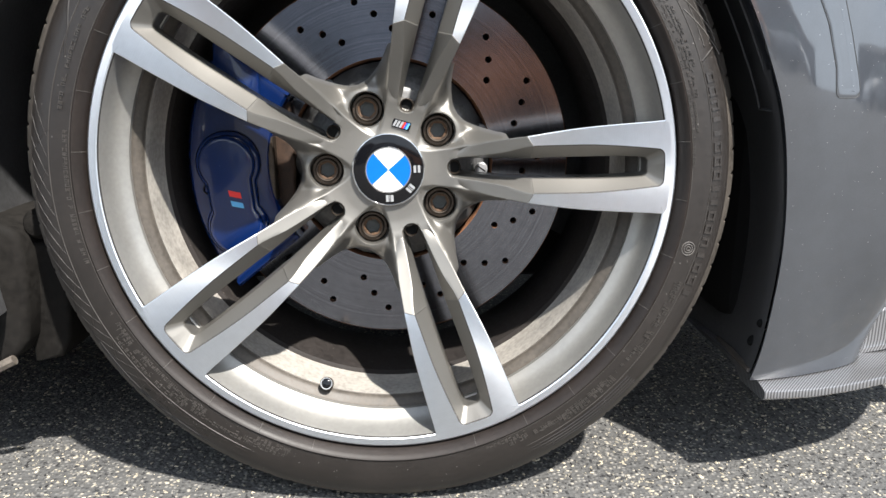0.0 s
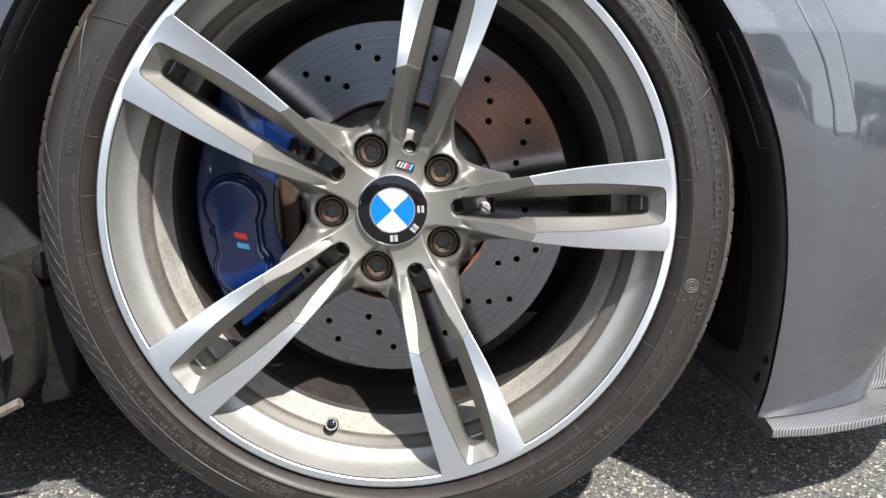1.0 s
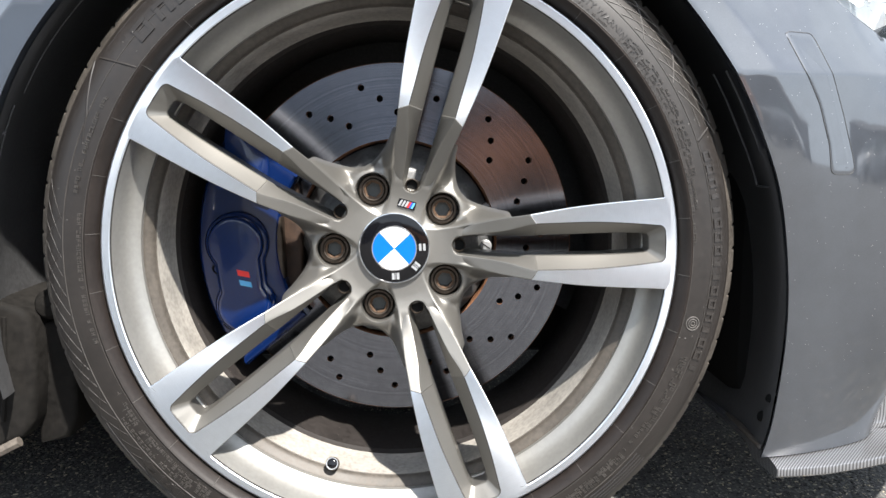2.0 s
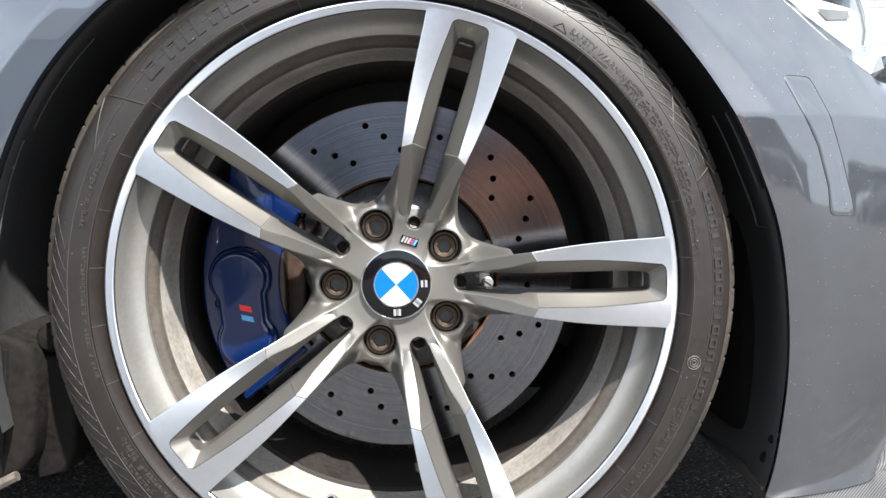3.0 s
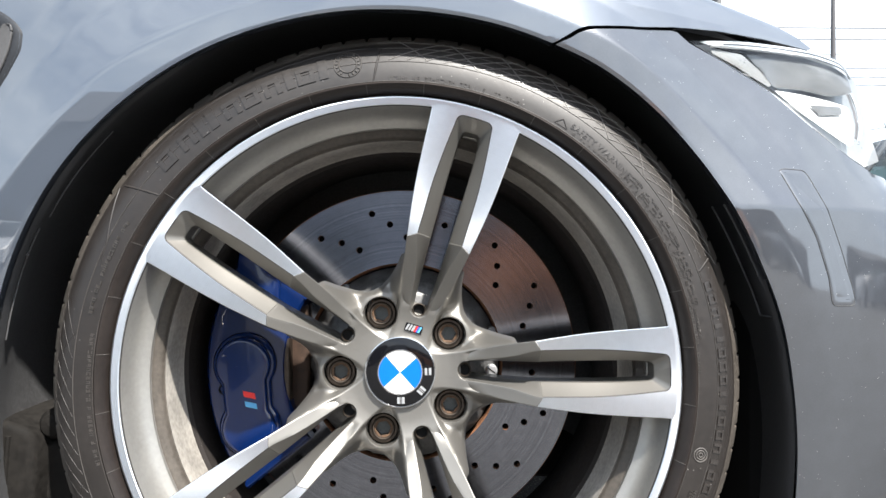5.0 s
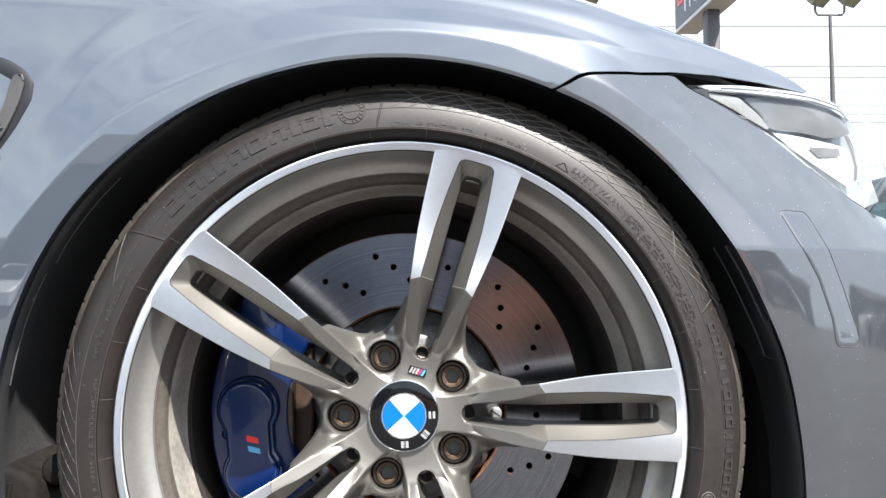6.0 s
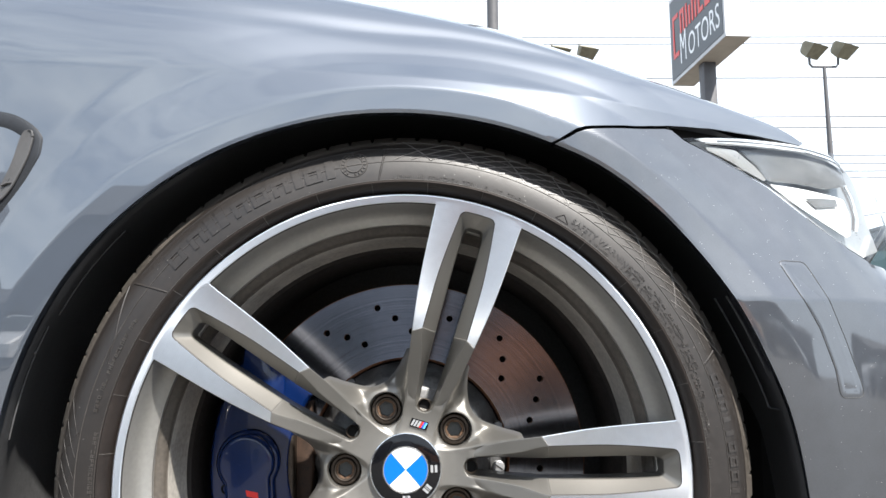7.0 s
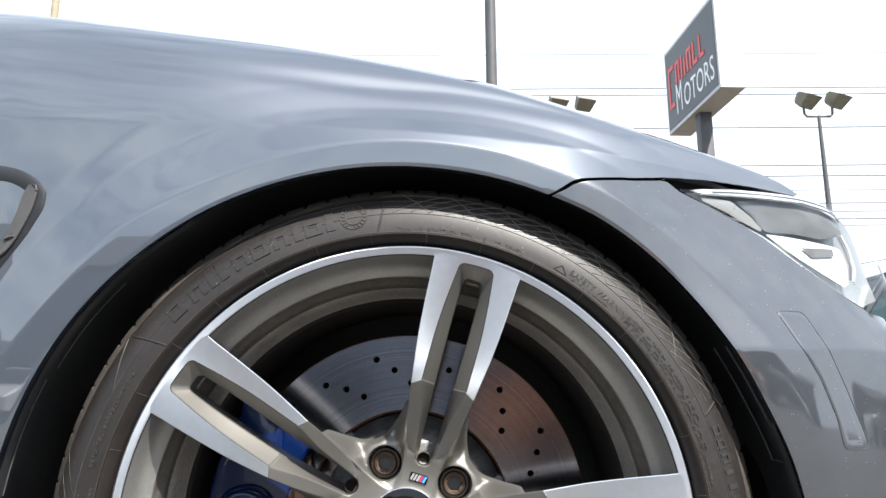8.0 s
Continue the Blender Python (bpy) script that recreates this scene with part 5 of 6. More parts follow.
def print_field(bm):
    rnd = random.Random(9)
    for i in range(4):
        small_print(bm, 0.2785 + 0.0034 * i, 44 - i, 2 + 6 * i, 0.0022, rnd)
    small_print(bm, 0.2800, 55, 46, 0.0018, rnd)
    small_print(bm, 0.2790, 92, 66, 0.0034, rnd, 0.9)
    for a0, a1, r in ((196, 172, 0.2800), (168, 150, 0.2860), (232, 205, 0.2810), (262, 243, 0.2800), (330, 300, 0.2860), (318, 306, 0.2900), (298, 272, 0.2800), (250, 225, 0.2880)):
        small_print(bm, r, a0, a1, 0.0036, rnd, 0.85)
    small_print(bm, 0.2870, -20, -30, 0.0028, rnd, 0.95)


moulding("fine_print", print_field, mat=RUBBER_TEXT, stuff=True)
moulding("approval_ring", lambda bm: [wall_circle(bm, 0.2815, -13.6, d) for d in (0.0062, 0.0040, 0.0019)], mat=RUBBER_PRINT)
moulding("approval_ring", lambda bm: wall_circle(bm, 0.2800, -73.5, 0.0058), mat=RUBBER_PRINT)


def text_mesh(body, size):
    cu = bpy.data.curves.new("lettering", "FONT")
    cu.body, cu.size, cu.align_x = body, size, "CENTER"
    cu.resolution_u = 3
    ob = new("lettering", cu)
    dg = bpy.context.evaluated_depsgraph_get()
    me = bpy.data.meshes.new_from_object(ob.evaluated_get(dg))
    bpy.data.objects.remove(ob)
    bpy.data.curves.remove(cu)
    return me


def wall_text(name, body, size, r, angle):
    me = text_mesh(body, size)
    for v in me.vertices:
        a = radians(angle) - v.co.x / r
        q = r + v.co.y
        v.co = (q * math.cos(a), wall_y(q) - 0.0006, q * math.sin(a))
    bm = bmesh.new()
    bm.from_mesh(me)
    bpy.data.meshes.remove(me)
    return part(name, bm, RUBBER_RAISED, wheel, smooth=False)


wall_text("warning_lettering", "SAFETY WARNING", 0.0085, 0.2780, 48.5)
tri = [(59.0, 0.2748), (56.2, 0.2748), (57.8, 0.2815)]
moulding("warning_triangle", lambda bm: [wall_line(bm, tri[i][1], tri[i][0], tri[(i + 1) % 3][1], tri[(i + 1) % 3][0], 0.0004, 0.0006, 4) for i in range(3)])

def lower_print(bm):
    """Rows of small moulded writing round the lower sidewall, too fine to read."""
    rnd = random.Random(31)
    for r, a1, a0, h in ((0.2835, -152, -128, 0.0045), (0.2905, -149, -132, 0.0040), (0.2840, -121, -100, 0.0042), (0.2835, -92, -74, 0.0050), (0.2905, -90, -79, 0.0040), (0.2840, -66, -44, 0.0048), (0.2900, -36, -20, 0.0040)):
        small_print(bm, r, a0, a1, h, rnd)


moulding("fine_print", lower_print, mat=RUBBER_TEXT, stuff=True)


def lower_ridges(bm):
    for r in (0.2955, 0.2990, 0.3025, 0.3060):
        for a in range(-76, -40, 6):
            wall_line(bm, r, a, r, a + 6, 0.0007, 0.0007, 6)
    for a0 in range(-150, -82, 6):
        for r in (0.3060, 0.3095):
            wall_line(bm, r, a0, r, a0 + 6, 0.0004, 0.0004, 6)


moulding("sidewall_ridge", lower_ridges, "raised concentric ridges", mat=RUBBER, stuff=True)

# ---- brake ----
DY = 0.140
bm = bmesh.new()
holes = []
for k in range(5):
    for r, a in ((0.163, 52.2), (0.1475, 45.9), (0.132, 40.0), (0.1665, 30.5), (0.152, 24.1), (0.137, 17.0), (0.157, 1.6), (0.1415, -4.4)):
        q = radians(a + 72 * k)
        holes.append((r * math.cos(q), r * math.sin(q)))


def ring_edges(bm, cx, cz, r, n, y):
    vs = [bm.verts.new((cx + r * math.cos(2 * math.pi * k / n), y, cz + r * math.sin(2 * math.pi * k / n))) for k in range(n)]
    return vs, [bm.edges.new((vs[k], vs[(k + 1) % n])) for k in range(n)]


outer, e1 = ring_edges(bm, 0, 0, 0.1885, 160, DY)
inner, e2 = ring_edges(bm, 0, 0, 0.1085, 120, DY)
edges, rims = e1 + e2, []
for x, z in holes:
    vs, es = ring_edges(bm, x, z, 0.0036, 16, DY)
    edges += es
    rims.append(vs)
bmesh.ops.triangle_fill(bm, edges=edges, use_beauty=True, use_dissolve=False)
for vs in rims:
    back = [bm.verts.new((v.co.x, DY + 0.012, v.co.z)) for v in vs]
    for k in range(16):
        bm.faces.new((vs[k], vs[(k + 1) % 16], back[(k + 1) % 16], back[k])).material_index = 1
    # black cap stands in for the shade deep in the drilled hole
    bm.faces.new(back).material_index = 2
rim_rows = [[tuple(v.co) for v in outer]] + [[(v.co.x * s, DY + d, v.co.z * s) for v in outer] for s, d in ((1.0058, 0.0012), (1.006, 0.010), (0.97, 0.0102), (0.97, 0.020), (1.006, 0.0202), (1.006, 0.030))]
grid(bm, rim_rows, True, 1)
grid(bm, [[tuple(v.co) for v in inner], [(v.co.x * 0.985, DY + 0.0015, v.co.z * 0.985) for v in inner], [(v.co.x * 0.975, DY + 0.008, v.co.z * 0.975) for v in inner]], True, 1)
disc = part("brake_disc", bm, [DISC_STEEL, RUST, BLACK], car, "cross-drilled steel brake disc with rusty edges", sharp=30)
disc.matrix_basis = WHEEL_AT
bm = bmesh.new()
rows = []
for r, y in ((0.1045, 0.146), (0.101, 0.138), (0.098, 0.128), (0.094, 0.118), (0.088, 0.110), (0.080, 0.106), (0.03, 0.104)):
    rows.append([((r + (0.0025 * math.cos(20 * 2 * math.pi * k / 160) if 0.09 < r < 0.104 else 0)) * math.cos(2 * math.pi * k / 160), y, (r + (0.0025 * math.cos(20 * 2 * math.pi * k / 160) if 0.09 < r < 0.104 else 0)) * math.sin(2 * math.pi * k / 160)) for k in range(160)])
grid(bm, rows, True)
part("disc_hat", bm, HAT, disc, "cast grey disc hat")
for k in range(10):
    bm = bmesh.new()
    lathe(bm, [(0.0001, 0.128), (0.0045, 0.128), (0.0055, 0.130), (0.0055, 0.142)], 16)
    ob = part("rivet", bm, HAT, disc)
    a = radians(20 + 36 * k)
    ob.matrix_basis = pose(0.1012 * math.cos(a), 0, 0.1012 * math.sin(a))


def arc_outline(r0, r1, a0, a1, n=24):
    return [(r1 * math.cos(radians(a0 + (a1 - a0) * k / n)), r1 * math.sin(radians(a0 + (a1 - a0) * k / n))) for k in range(n + 1)] + [(r0 * math.cos(radians(a1 + (a0 - a1) * k / n)), r0 * math.sin(radians(a1 + (a0 - a1) * k / n))) for k in range(n + 1)]


bm = bmesh.new()
plate(bm, arc_outline(0.122, 0.2045, 143, 219), 0.104, 0.132, 0.006)
caliper = part("brake_caliper", bm, BLUE, car, "glossy blue four-piston brake caliper", sharp=28)
caliper.matrix_basis = WHEEL_AT
bm = bmesh.new()
plate(bm, arc_outline(0.192, 0.2065, 146, 216), 0.110, 0.20, 0.006)
part("bridge", bm, BLUE, caliper)


def peanut(c1, r1, c2, r2, neck, n=28):
    d = Vector((c2[0] - c1[0], c2[1] - c1[1]))
    base = math.atan2(d.y, d.x)
    pts = []
    open1 = math.acos(min(1, 0.62))
    for k in range(n + 1):
        a = base + open1 + (2 * math.pi - 2 * open1) * k / n
        pts.append((c1[0] + r1 * math.cos(a), c1[1] + r1 * math.sin(a)))
    for k in range(n + 1):
        a = base + math.pi + open1 + (2 * math.pi - 2 * open1) * k / n
        pts.append((c2[0] + r2 * math.cos(a), c2[1] + r2 * math.sin(a)))
    return pts


bm = bmesh.new()
plate(bm, peanut((-0.1635, 0.0022), 0.0330, (-0.1565, -0.0630), 0.0320, 0.02), 0.0955, 0.115, 0.006)
part("piston_housing", bm, BLUE, caliper, sharp=50)
bm = bmesh.new()
plate(bm, peanut((-0.1635, 0.0022), 0.0285, (-0.1565, -0.0630), 0.0275, 0.02), 0.0885, 0.100, 0.0055)
part("piston_cover", bm, BLUE, caliper, sharp=50)
bm = bmesh.new()
plate(bm, [(-0.150, 0.045), (-0.128, 0.040), (-0.128, 0.115), (-0.150, 0.128), (-0.172, 0.125), (-0.176, 0.060)], 0.1005, 0.116, 0.003)
part("caliper_shoulder", bm, BLUE, caliper, sharp=28)
for pts, mt, nm in (([(-0.1620, -0.0240), (-0.1500, -0.0265), (-0.1488, -0.0325), (-0.1608, -0.0300)], RED, "red_bar"), ([(-0.1600, -0.0345), (-0.1480, -0.0370), (-0.1468, -0.0425), (-0.1588, -0.0400)], PALE_BLUE, "blue_bar")):
    bm = bmesh.new()
    plate(bm, pts, 0.0880, 0.0890)
    part(nm, bm, mt, caliper, smooth=False)
for x, z in ((-0.1855, -0.0250), (-0.118, -0.115), (-0.150, 0.120)):
    bm = bmesh.new()
    lathe(bm, [(0.0058, 0.104), (0.0050, 0.1025), (0.0040, 0.1028), (0.0036, 0.108), (0.0001, 0.108)], 20, centre=(x, z))
    part("caliper_bolt", bm, BLACK if x == -0.1855 else BLUE, caliper)
bm = bmesh.new()
plate(bm, [(-0.121, 0.070), (-0.104, 0.062), (-0.099, 0.0), (-0.102, -0.05), (-0.113, -0.075), (-0.121, -0.06)], 0.121, 0.1385, 0.003)
pad = part("brake_pad", bm, PAD_RUST, caliper, "rusty brown brake pad and carrier")
bm = bmesh.new()
plate(bm, [(-0.127, 0.030), (-0.118, 0.028), (-0.116, -0.055), (-0.125, -0.058)], 0.106, 0.13, 0.003)
part("pad_carrier", bm, DARK_STEEL, caliper)
# slotted screw that holds the disc
bm = bmesh.new()
lathe(bm, [(0.0001, 0.1005), (0.0050, 0.1005), (0.0062, 0.1015), (0.0064, 0.106)], 24)
screw = part("disc_screw", bm, SILVER, disc, "bright slotted screw head")
screw.matrix_basis = pose(0.0935, 0, -0.0040, 0, 35)
bm = bmesh.new()
box(bm, -0.0048, 0.0048, 0.1001, 0.1008, -0.0006, 0.0006)
part("screw_slot", bm, BLACK, screw, smooth=False)
# hub carrier seen through the slots
bm = bmesh.new()
lathe(bm, [(0.0001, 0.097), (0.03, 0.097), (0.075, 0.0975), (0.079, 0.10), (0.079, 0.115)], 64)
flange = part("hub_flange", bm, HAT, disc)


# ---- signs, lamps and cables beyond the car ----
def ray_place(az, dist):
    return (0.03 + dist * math.sin(radians(az)), -0.685 + dist * math.cos(radians(az)))


def dealer_sign():
    """A double-sided cabinet sign on a post, seen nearly edge-on."""
    xl, yl = ray_place(18.32, 20.0)
    xr, yr = ray_place(22.32, 17.05)
    z0, z1 = 7.36, 9.72
    d = Vector((xr - xl, yr - yl, 0))
    w = d.length
    root = tagged(new("pylon_sign"), "charcoal dealership sign on a grey post, red and white lettering", "sign")
    ang = math.degrees(math.atan2(d.y, d.x))
    cx, cy = (xl + xr) / 2, (yl + yr) / 2
    root.matrix_basis = pose(cx, cy, 0, 0, 0, ang)
    depth = 0.62
    bm = bmesh.new()
    box(bm, -w / 2, w / 2, 0.02, depth, z0, z1, 0, 0.01)
    for f in bm.faces:
        if f.normal.z < -0.9:
            f.material_index = 1
    part("cabinet", bm, [SIGN_FRAME, SIGN_TAN], root, smooth=False)
    bm = bmesh.new()
    box(bm, -w / 2 + 0.09, w / 2 - 0.09, 0.008, 0.03, z0 + 0.10, z1 - 0.10)
    part("sign_face", bm, SIGN_GREY, root, smooth=False)
    bm = bmesh.new()
    box(bm, -0.19, 0.12, 0.14, 0.46, 0.0, z0 + 0.01, bevel=0.03)
    part("post", bm, POLE_STEEL, root)
    # red name drawn as plain bars, white word lettered
    bars = [(-1.35, -0.98, 0.62, 1.78)] + [(-0.86 + 0.38 * k, -0.86 + 0.38 * k + 0.28, 1.14, 1.76) for k in range(5)]
    for k, (x0, x1, a, b) in enumerate(bars):
        bm = bmesh.new()
        t = 0.09
        box(bm, x0, x0 + t, -0.004, 0.009, z0 + a, z0 + b)
        if k in (0, 1, 3):
            box(bm, x0 + t + 0.002, x1, -0.004, 0.009, z0 + b - 0.12, z0 + b)
        if k in (0, 4, 5):
            box(bm, x0 + t + 0.002, x1, -0.004, 0.009, z0 + a, z0 + a + 0.12)
        if k in (1, 2, 3):
            box(bm, x1 - t, x1, -0.004, 0.0088, z0 + a, z0 + b - 0.13)
        part("red_bar", bm, RED, root, smooth=False)
    for word, x, wide, tall in (("M", -0.72, 0.62, 1.30), ("OTORS", 0.50, 0.60, 0.92)):
        me = text_mesh(word, 0.92)
        for v in me.vertices:
            v.co = (v.co.x * wide + x, 0.002, z0 + 0.34 + v.co.y * tall)
        bm = bmesh.new()
        bm.from_mesh(me)
        bpy.data.meshes.remove(me)
        part("white_lettering", bm, WHITE, root, smooth=False)


dealer_sign()


def floodlight_pole(az, dist, el, face):
    x, y = ray_place(az, dist)
    top = 0.4385 + dist * math.tan(radians(el))
    root = tagged(new("floodlight_pole"), "dark steel pole with two square yellowed floodlights", "street lamp", group="lot floodlights")
    root.matrix_basis = pose(x, y, 0)
    s = dist / 22.0
    bm = bmesh.new()
    tube(bm, [(0, 0, 0), (0, 0, top * 0.5), (0, 0, top)], [0.12 * s, 0.085 * s, 0.045 * s], 12)
    part("pole", bm, POLE_STEEL, root)
    bm = bmesh.new()
    tube(bm, [(-0.40 * s, 0, top + 0.28 * s), (-0.39 * s, 0, top + 0.06 * s), (-0.33 * s, 0, top - 0.02 * s), (0.33 * s, 0, top - 0.02 * s), (0.39 * s, 0, top + 0.06 * s), (0.40 * s, 0, top + 0.28 * s)], 0.035 * s, 8)
    part("bracket", bm, POLE_STEEL, root)
    for sx in (-0.30, 0.54):
        bm = bmesh.new()
        rows = []
        c = Vector((sx * s, 0, top + 0.46 * s))
        m = pose(0, 0, 0, 38, 0, face)
        for wd, ht, dp in ((0.17, 0.10, 0.26), (0.24, 0.17, 0.15), (0.30, 0.205, -0.08), (0.31, 0.215, -0.11), (0.285, 0.19, -0.10)):
            rows.append([c + (m @ Vector((a * wd * s * (1.0 if b > 0 else 0.80), (dp - (0.10 if b > 0 and dp < 0 else 0.0)) * s, b * ht * s))) for a, b in ((-1, -1), (1, -1), (1, 1), (-1, 1))])
        vs = grid(bm, rows, True)
        bm.faces.new(vs[0])
        bm.faces.new(list(reversed(vs[-1])))
        part("floodlight", bm, LAMP_HEAD, root, smooth=False)
    return root


floodlight_pole(28.78, 22.0, 19.05, 28)
floodlight_pole(10.55, 21.0, 21.1, 20)


def plain_pole(name, az, dist, radius, height, mat, label):
    x, y = ray_place(az, dist)
    bm = bmesh.new()
    tube(bm, [(x, y, 0), (x, y, height / 2), (x, y, height)], [radius * 1.05, radius, radius * 0.95], 16)
    tagged(part(name, bm, mat), label, "pole")


plain_pole("steel_pole", 4.58, 20.0, 0.165, 15.0, POLE_STEEL, "tall dark grey steel pole behind the car")
plain_pole("utility_pole", -29.27, 16.0, 0.075, 11.0, WOOD_POLE, "thin weathered tan pole behind the car")

for k, (h, sag, r) in enumerate(((0.4368, 0.15, 0.016), (0.4264, 0.2, 0.016), (0.3759, 0.2, 0.018), (0.319, 0.2, 0.018), (0.3034, 0.2, 0.018), (0.283, 0.1, 0.012), (0.264, 0.1, 0.018), (0.2515, 0.2, 0.015), (0.2408, 0.2, 0.018), (0.232, 0.1, 0.015), (0.49, 0.2, 0.010))):
    D = 31.0
    bm = bmesh.new()
    z = 0.4385 + h * D
    tube(bm, [(x, -0.685 + D, z + sag * (x / 45) ** 2) for x in np.linspace(-45, 45, 25)], r * 1.5, 6)
    tagged(part("power_cable", bm, CABLE), "thin grey overhead cable", "cable", group="overhead cables")
bm = bmesh.new()
tube(bm, [(14.0, 24.0, 4.75), (19.0, 24.0, 5.6), (45.0, 30.3, 9.6)], 0.02, 6)
tube(bm, [(14.0, 24.0, 0.0), (14.0, 24.0, 4.9)], 0.08, 10)
tagged(part("service_cable", bm, CABLE), "slanting thin overhead cable on a short pole", "cable")


# ---- parked cars and the building across the lot, seen in reflections ----
def simple_car(paint, label):
    root = tagged(new("parked_car"), label, "car")
    body = [(-2.25, 0.30), (-2.28, 0.62), (-2.15, 0.86), (-1.5, 0.93), (0.85, 0.95), (1.9, 0.80), (2.22, 0.62), (2.25, 0.32), (1.7, 0.24), (-1.7, 0.24)]
    bm = bmesh.new()
    rows = []
    for y, s, dz in ((-0.90, 0.97, 0.0), (-0.86, 1.0, 0.02), (0.0, 1.01, 0.04), (0.86, 1.0, 0.02), (0.90, 0.97, 0.0)):
        rows.append([(x * s, y, z + (dz if z > 0.7 else 0)) for x, z in body])
    vs = grid(bm, rows, True)
    bm.faces.new(vs[0])
    bm.faces.new(list(reversed(vs[-1])))
    part("body", bm, paint, root, sharp=30)
    bm = bmesh.new()
    low = [(-1.75, -0.80), (0.95, -0.80), (0.95, 0.80), (-1.75, 0.80)]
    mid = [(-1.35, -0.68), (0.30, -0.68), (0.30, 0.68), (-1.35, 0.68)]
    grid(bm, [[(x, y, 0.93) for x, y in low], [(x, y, 1.40) for x, y in mid]], True)
    part("windows", bm, TINTED, root, smooth=False)
    bm = bmesh.new()
    box(bm, -1.33, 0.28, -0.66, 0.66, 1.385, 1.45, bevel=0.025)
    part("roof", bm, paint, root)
    for (x0, y0), (x1, y1) in zip(low, mid):
        bm = bmesh.new()
        tube(bm, [(x0, y0, 0.93), (x1, y1, 1.41)], 0.035, 8)
        part("pillar", bm, paint, root)
    bm = bmesh.new()
    box(bm, -1.3, 0.4, -0.7, 0.7, 0.5, 0.94)
    part("cabin", bm, BLACK, root, smooth=False)
    for x in (-1.4, 1.4):
        for y in (-0.82, 0.82):
            bm = bmesh.new()
            lathe(bm, [(0.02, -0.08), (0.20, -0.08), (0.22, -0.10), (0.31, -0.10), (0.325, -0.06), (0.325, 0.06), (0.31, 0.10), (0.22, 0.10), (0.02, 0.08)], 32)
            w = part("wheel", bm, [RUBBER], root)
            w.matrix_basis = pose(x, y, 0.325)
    return root


BROWN_WALL = pbr("brown_brick_wall", (0.24, 0.135, 0.09), 0.85, vary=0.25, scale=2.0, fine=14)
PALE_WALL = pbr("pale_reflector_wall", (0.55, 0.58, 0.64), 0.7, vary=0.06, scale=1.0, fine=12)
BLUE_WALL = pbr("blue_grey_cladding", (0.085, 0.10, 0.135), 0.8, vary=0.2, scale=1.0, fine=12)
DARK_PAINT = pbr("dark_car_paint", (0.03, 0.032, 0.035), 0.3, 0.3, coat=1.0, vary=0.05)
WHITE_PAINT = pbr("white_car_paint", (0.7, 0.7, 0.7), 0.3, coat=1.0, vary=0.03)
COPPER_PAINT = pbr("copper_car_paint", (0.80, 0.31, 0.13), 0.4, 0.1, coat=0.4, vary=0.05)
TAN_PAINT = pbr("beige_car_paint", (0.45, 0.36, 0.2), 0.3, coat=1.0, vary=0.03)
near = simple_car(DARK_PAINT, "dark parked car with tinted windscreen")
near.matrix_basis = pose(5.1, 6.0, 0)
row_x = (-9.5, -6.6, 2.6, 6.3, 9.0, 12.4)
for k, x in enumerate(row_x):
    c = simple_car((WHITE_PAINT, DARK_PAINT, COPPER_PAINT, TAN_PAINT, DARK_PAINT, WHITE_PAINT)[k], ("white", "black", "added copper-brown", "beige", "black", "white")[k] + " car parked across the lot")
    c["group"] = "cars across the lot"
    # the copper car is an unseen addition, nearer to warm the disc's reflection
    c.matrix_basis = pose(x, -7.6, 0) if k == 2 else pose(x, -12.0, 0, 0, 0, 90)


def building(name, x0, x1, y0, y1, eave, ridge, label, wall):
    root = tagged(new(name), label, "building")
    bm = bmesh.new()
    box(bm, x0, x1, y0, y1, 0, eave)
    part("wall", bm, wall, root, smooth=False)
    bm = bmesh.new()
    ym = (y0 + y1) / 2
    vs = [[(x0 - 0.5, y0 - 0.5, eave), (x0 + 2.0, ym, ridge), (x0 - 0.5, y1 + 0.5, eave)], [(x1 + 0.5, y0 - 0.5, eave), (x1 - 2.0, ym, ridge), (x1 + 0.5, y1 + 0.5, eave)]]
    g = grid(bm, vs)
    bm.faces.new(g[0])
    bm.faces.new(g[1])
    part("roof", bm, ROOFING, root, smooth=False)
    for k in range(int((x1 - x0) // 3)):
        bm = bmesh.new()
        box(bm, x0 + 0.9 + 3 * k, x0 + 2.3 + 3 * k, y1 - 0.02, y1 + 0.03, 0.9, 2.3)
        part("window", bm, TINTED, root, smooth=False)


building("brick_building", 0.6, 12.0, -30.0, -20.0, 3.2, 4.9, "low brown building with a hipped roof across the lot", BROWN_WALL)
# unseen pale block, added to brighten reflections in the disc and machined faces
building("reflected_pale_block", -4.0, 0.4, -26.0, -19.0, 4.0, 5.2, "added pale grey block for the wheel and disc to reflect", PALE_WALL)
building("long_building", -40.0, -4.4, -27.0, -16.5, 4.8, 7.4, "long blue-grey building across the lot", BLUE_WALL)
building("end_building", 13.0, 40.0, -38.0, -24.0, 4.0, 6.4, "dark building with a steep roof across the lot", WALLS)
for x in (-45.0, 45.0):
    root = tagged(new("utility_pole"), "weathered wooden utility pole carrying the cables", "pole", group="cable poles")
    root.matrix_basis = pose(x, 30.315, 0)
    bm = bmesh.new()
    tube(bm, [(0, 0.3, 0), (0, 0.3, 16.5)], [0.2, 0.14], 12)
    part("shaft", bm, WOOD_POLE, root)
    bm = bmesh.new()
    box(bm, -0.05, 0.05, -0.1, 0.2, 7.0, 16.2)
    part("cable_rack", bm, WOOD_POLE, root)


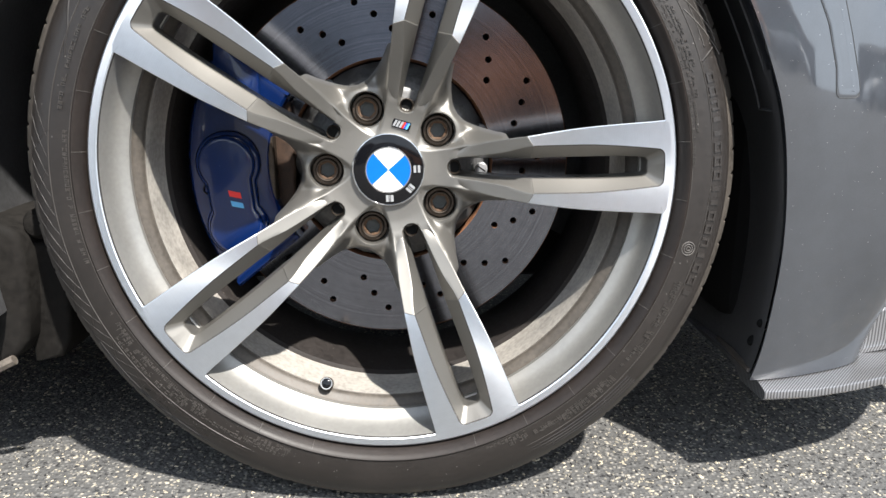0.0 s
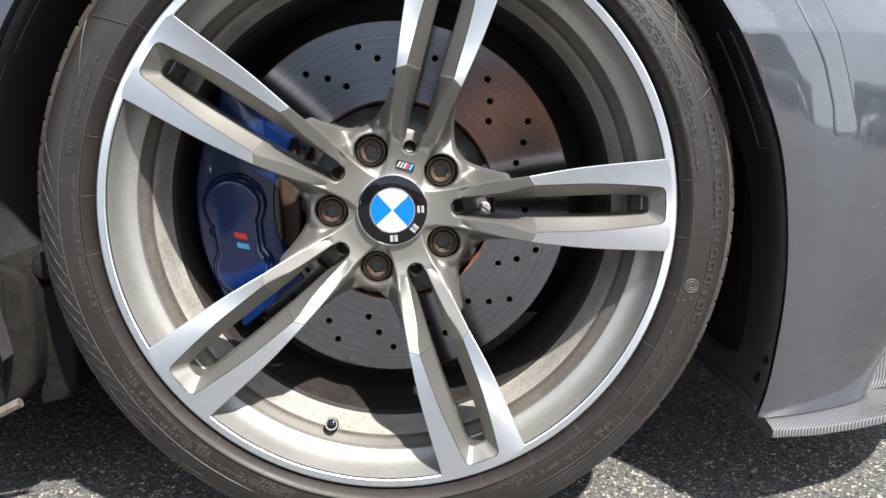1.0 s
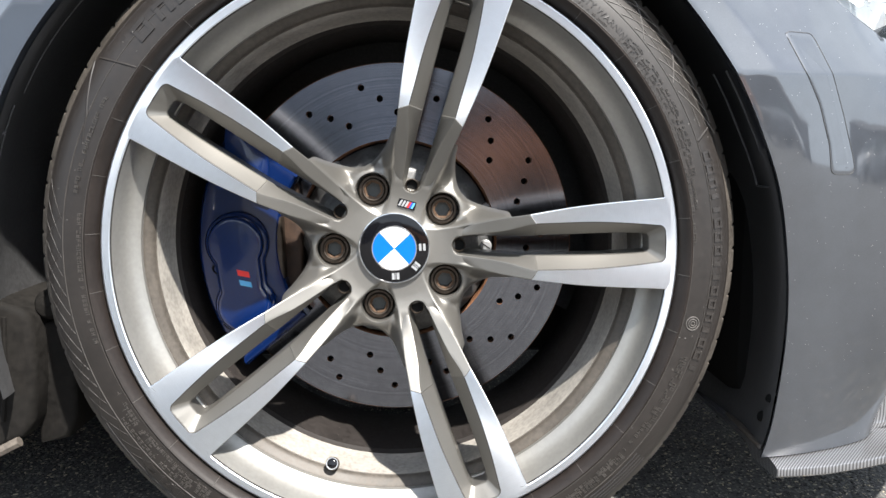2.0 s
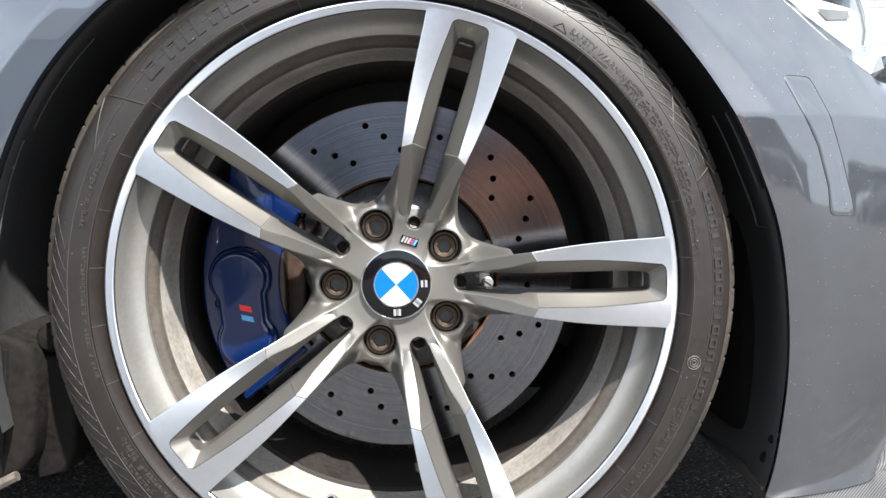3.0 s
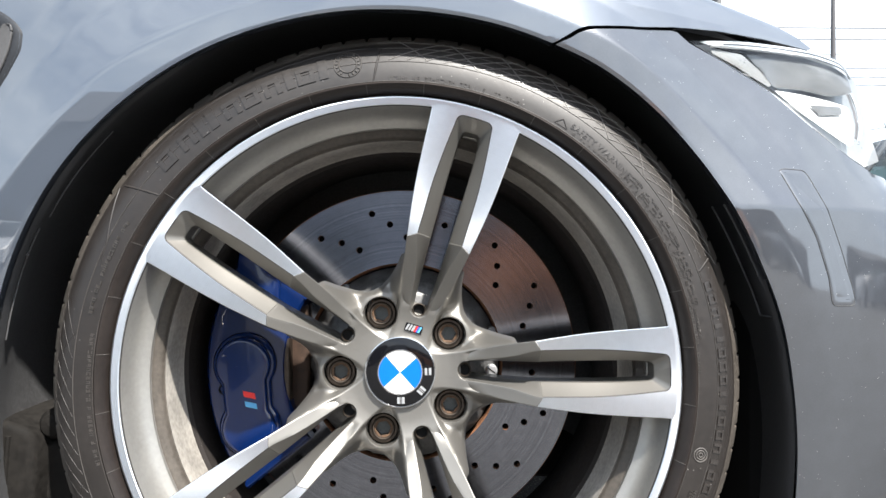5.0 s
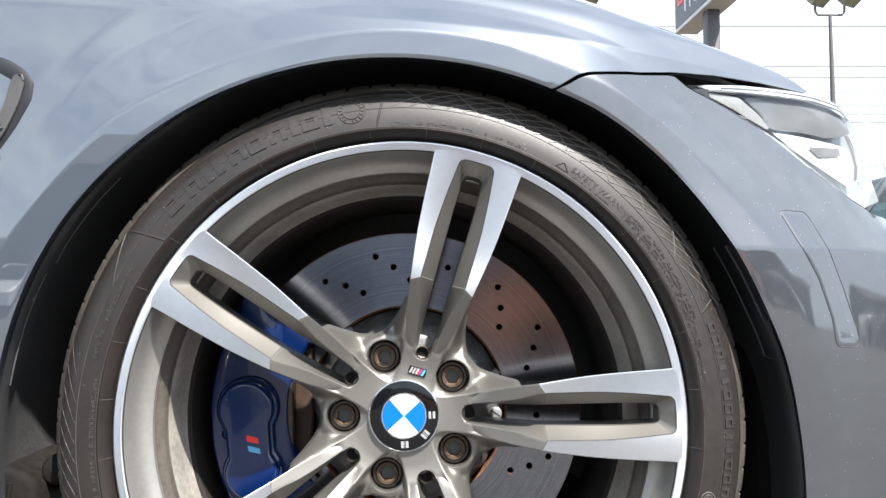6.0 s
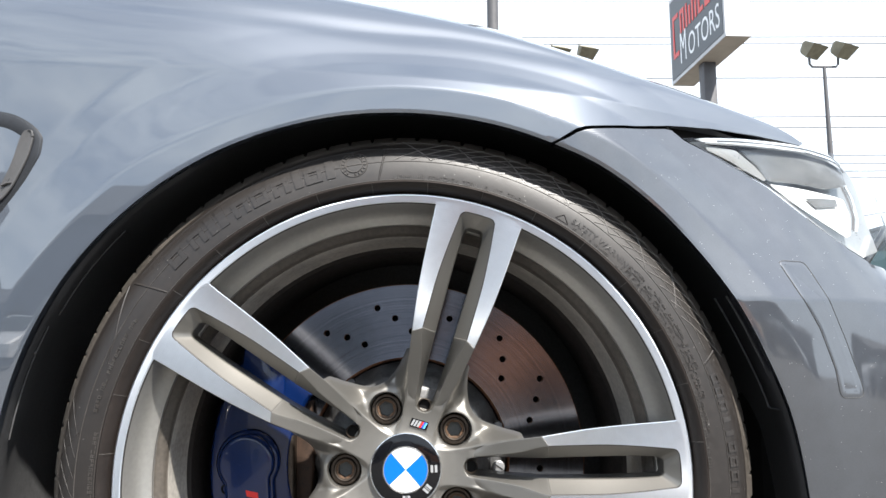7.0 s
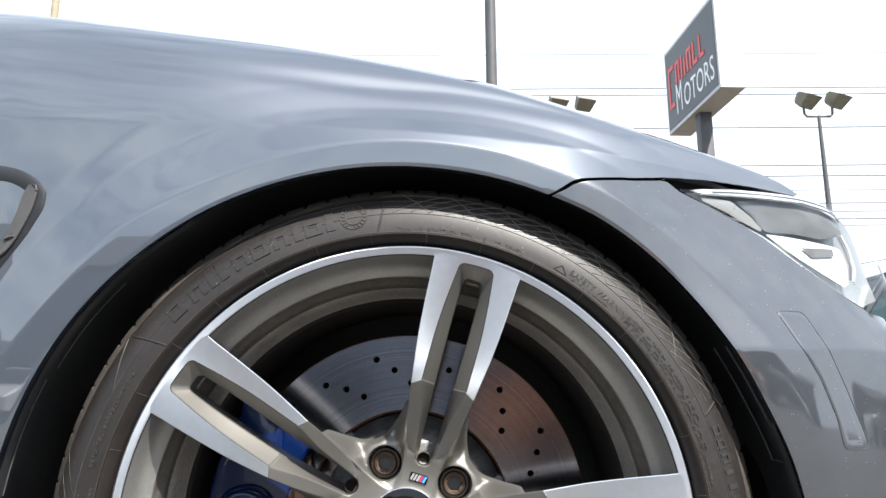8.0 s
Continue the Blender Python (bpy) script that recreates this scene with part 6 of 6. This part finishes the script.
# ---- the rest of the car, behind the front wheel ----
def rear_skin(x, v):
    z0 = 0.90
    y = 0.022 + tuck(min(v, 0.6)) + 0.03 * ease((-3.3 - x) / 0.6) * ease((-3.3 - x) / 0.6)
    if v <= z0:
        return (x, y + 0.012 * max(0, (v - 0.55) / 0.35), v)
    return (x, y + 0.012 + (v - z0) * 0.9, z0 + (v - z0) * 0.45)


def rear_body(side):
    fix = flipped if side < 0 else (lambda p: p)
    bm = bmesh.new()
    grid(bm, [[fix(rear_skin(x, v)) for v in np.linspace(0.26, 0.98, 24)] for x in np.linspace(-2.14, -1.004, 24)])
    door = part("door", bm, PAINT, car)
    bm = bmesh.new()
    tube(bm, [fix((-2.02 + 0.2 * k / 5, 0.018 - 0.02 * math.sin(math.pi * k / 5), 0.80)) for k in range(6)], 0.010, 8)
    part("door_handle", bm, PAINT, door)
    bm = bmesh.new()
    box(bm, -2.14, -0.60, *sorted((fix((0, 0.05, 0))[1], fix((0, 0.20, 0))[1])), 0.12, 0.262, bevel=0.02)
    part("sill", bm, DUSTY_PLASTIC, car)
    arch = [(-2.81 + 0.352 * math.cos(radians(a)), 0.322 + 0.352 * math.sin(radians(a)), 0) for a in range(-8, 189, 4)]
    outer = [(-2.145, 0.26, 0), (-2.145, 0.98, 0), (-3.80, 0.98, 0), (-3.83, 0.28, 0)]
    lo, up = along(arch, 90), along(outer, 90)
    bm = bmesh.new()
    grid(bm, [[fix(rear_skin(*(a.lerp(b, (k / 23) ** 1.4)).xy)) for k in range(24)] for a, b in zip(lo, up)])
    part("rear_quarter", bm, PAINT, car)
    bm = bmesh.new()
    rows = []
    for a in range(-20, 201, 5):
        c, s = math.cos(radians(a)), math.sin(radians(a))
        rows.append([fix((-2.81 + 0.36 * c, y, 0.322 + 0.36 * s)) for y in (0.05, 0.30)] + [fix((-2.81 + 0.05 * c, 0.31, 0.322 + 0.05 * s))])
    grid(bm, rows)
    part("wheel_arch_liner", bm, PLASTIC, car)


for s in (1, -1):
    rear_body(s)
bm = bmesh.new()
rows = []
for x, top, wd in ((-0.96, 0.93, 0.78), (-1.12, 1.03, 0.74), (-1.32, 1.18, 0.68), (-1.58, 1.325, 0.62), (-1.9, 1.385, 0.60), (-2.3, 1.375, 0.60), (-2.7, 1.30, 0.61), (-3.1, 1.16, 0.64), (-3.42, 1.04, 0.70), (-3.80, 1.01, 0.74), (-3.86, 0.95, 0.74)):
    half = [(x, 0.065, 0.915), (x, 0.12, 0.925 + 0.02 * (top > 1)), (x, 0.931 - wd, top - 0.05 * (top > 1)), (x, 0.931 - wd * 0.85, top), (x, 0.931, top + 0.02)]
    rows.append(half + [flipped(p) for p in reversed(half[:-1])])
grid(bm, rows)
for f in bm.faces:
    c = f.calc_center_median()
    if (-2.55 < c.x < -1.6 and c.z > 1.3 and abs(f.normal.z) > 0.6) or c.x < -3.4:
        f.material_index = 1
part("greenhouse", bm, [BLACK_GLOSS, PAINT], car, "dark glazed cabin under a grey roof", smooth=False)
bm = bmesh.new()
grid(bm, [[(-3.84 - 0.06 * math.sin(math.pi * k / 12), 0.03 + 1.80 * k / 12, z) for k in range(13)] for z in (0.26, 0.5, 0.75, 0.96)])
part("rear_bumper", bm, PAINT, car)
bm = bmesh.new()
grid(bm, [[(0.765 - 0.05 * abs(k - 6) / 6, 0.55 + 0.76 * k / 12, z) for k in range(13)] for z in (0.14, 0.3, 0.46, 0.60)])
part("grille", bm, PLASTIC, car)
copy_thing(wheel, Matrix.Translation((-2.81, 0.0, 0)) @ WHEEL_AT)
for x in (0.0, -2.81):
    copy_thing(wheel, Matrix.Translation((x, 1.862, 0)) @ pose(0, 0, 0, 0, 0, 180) @ WHEEL_AT)
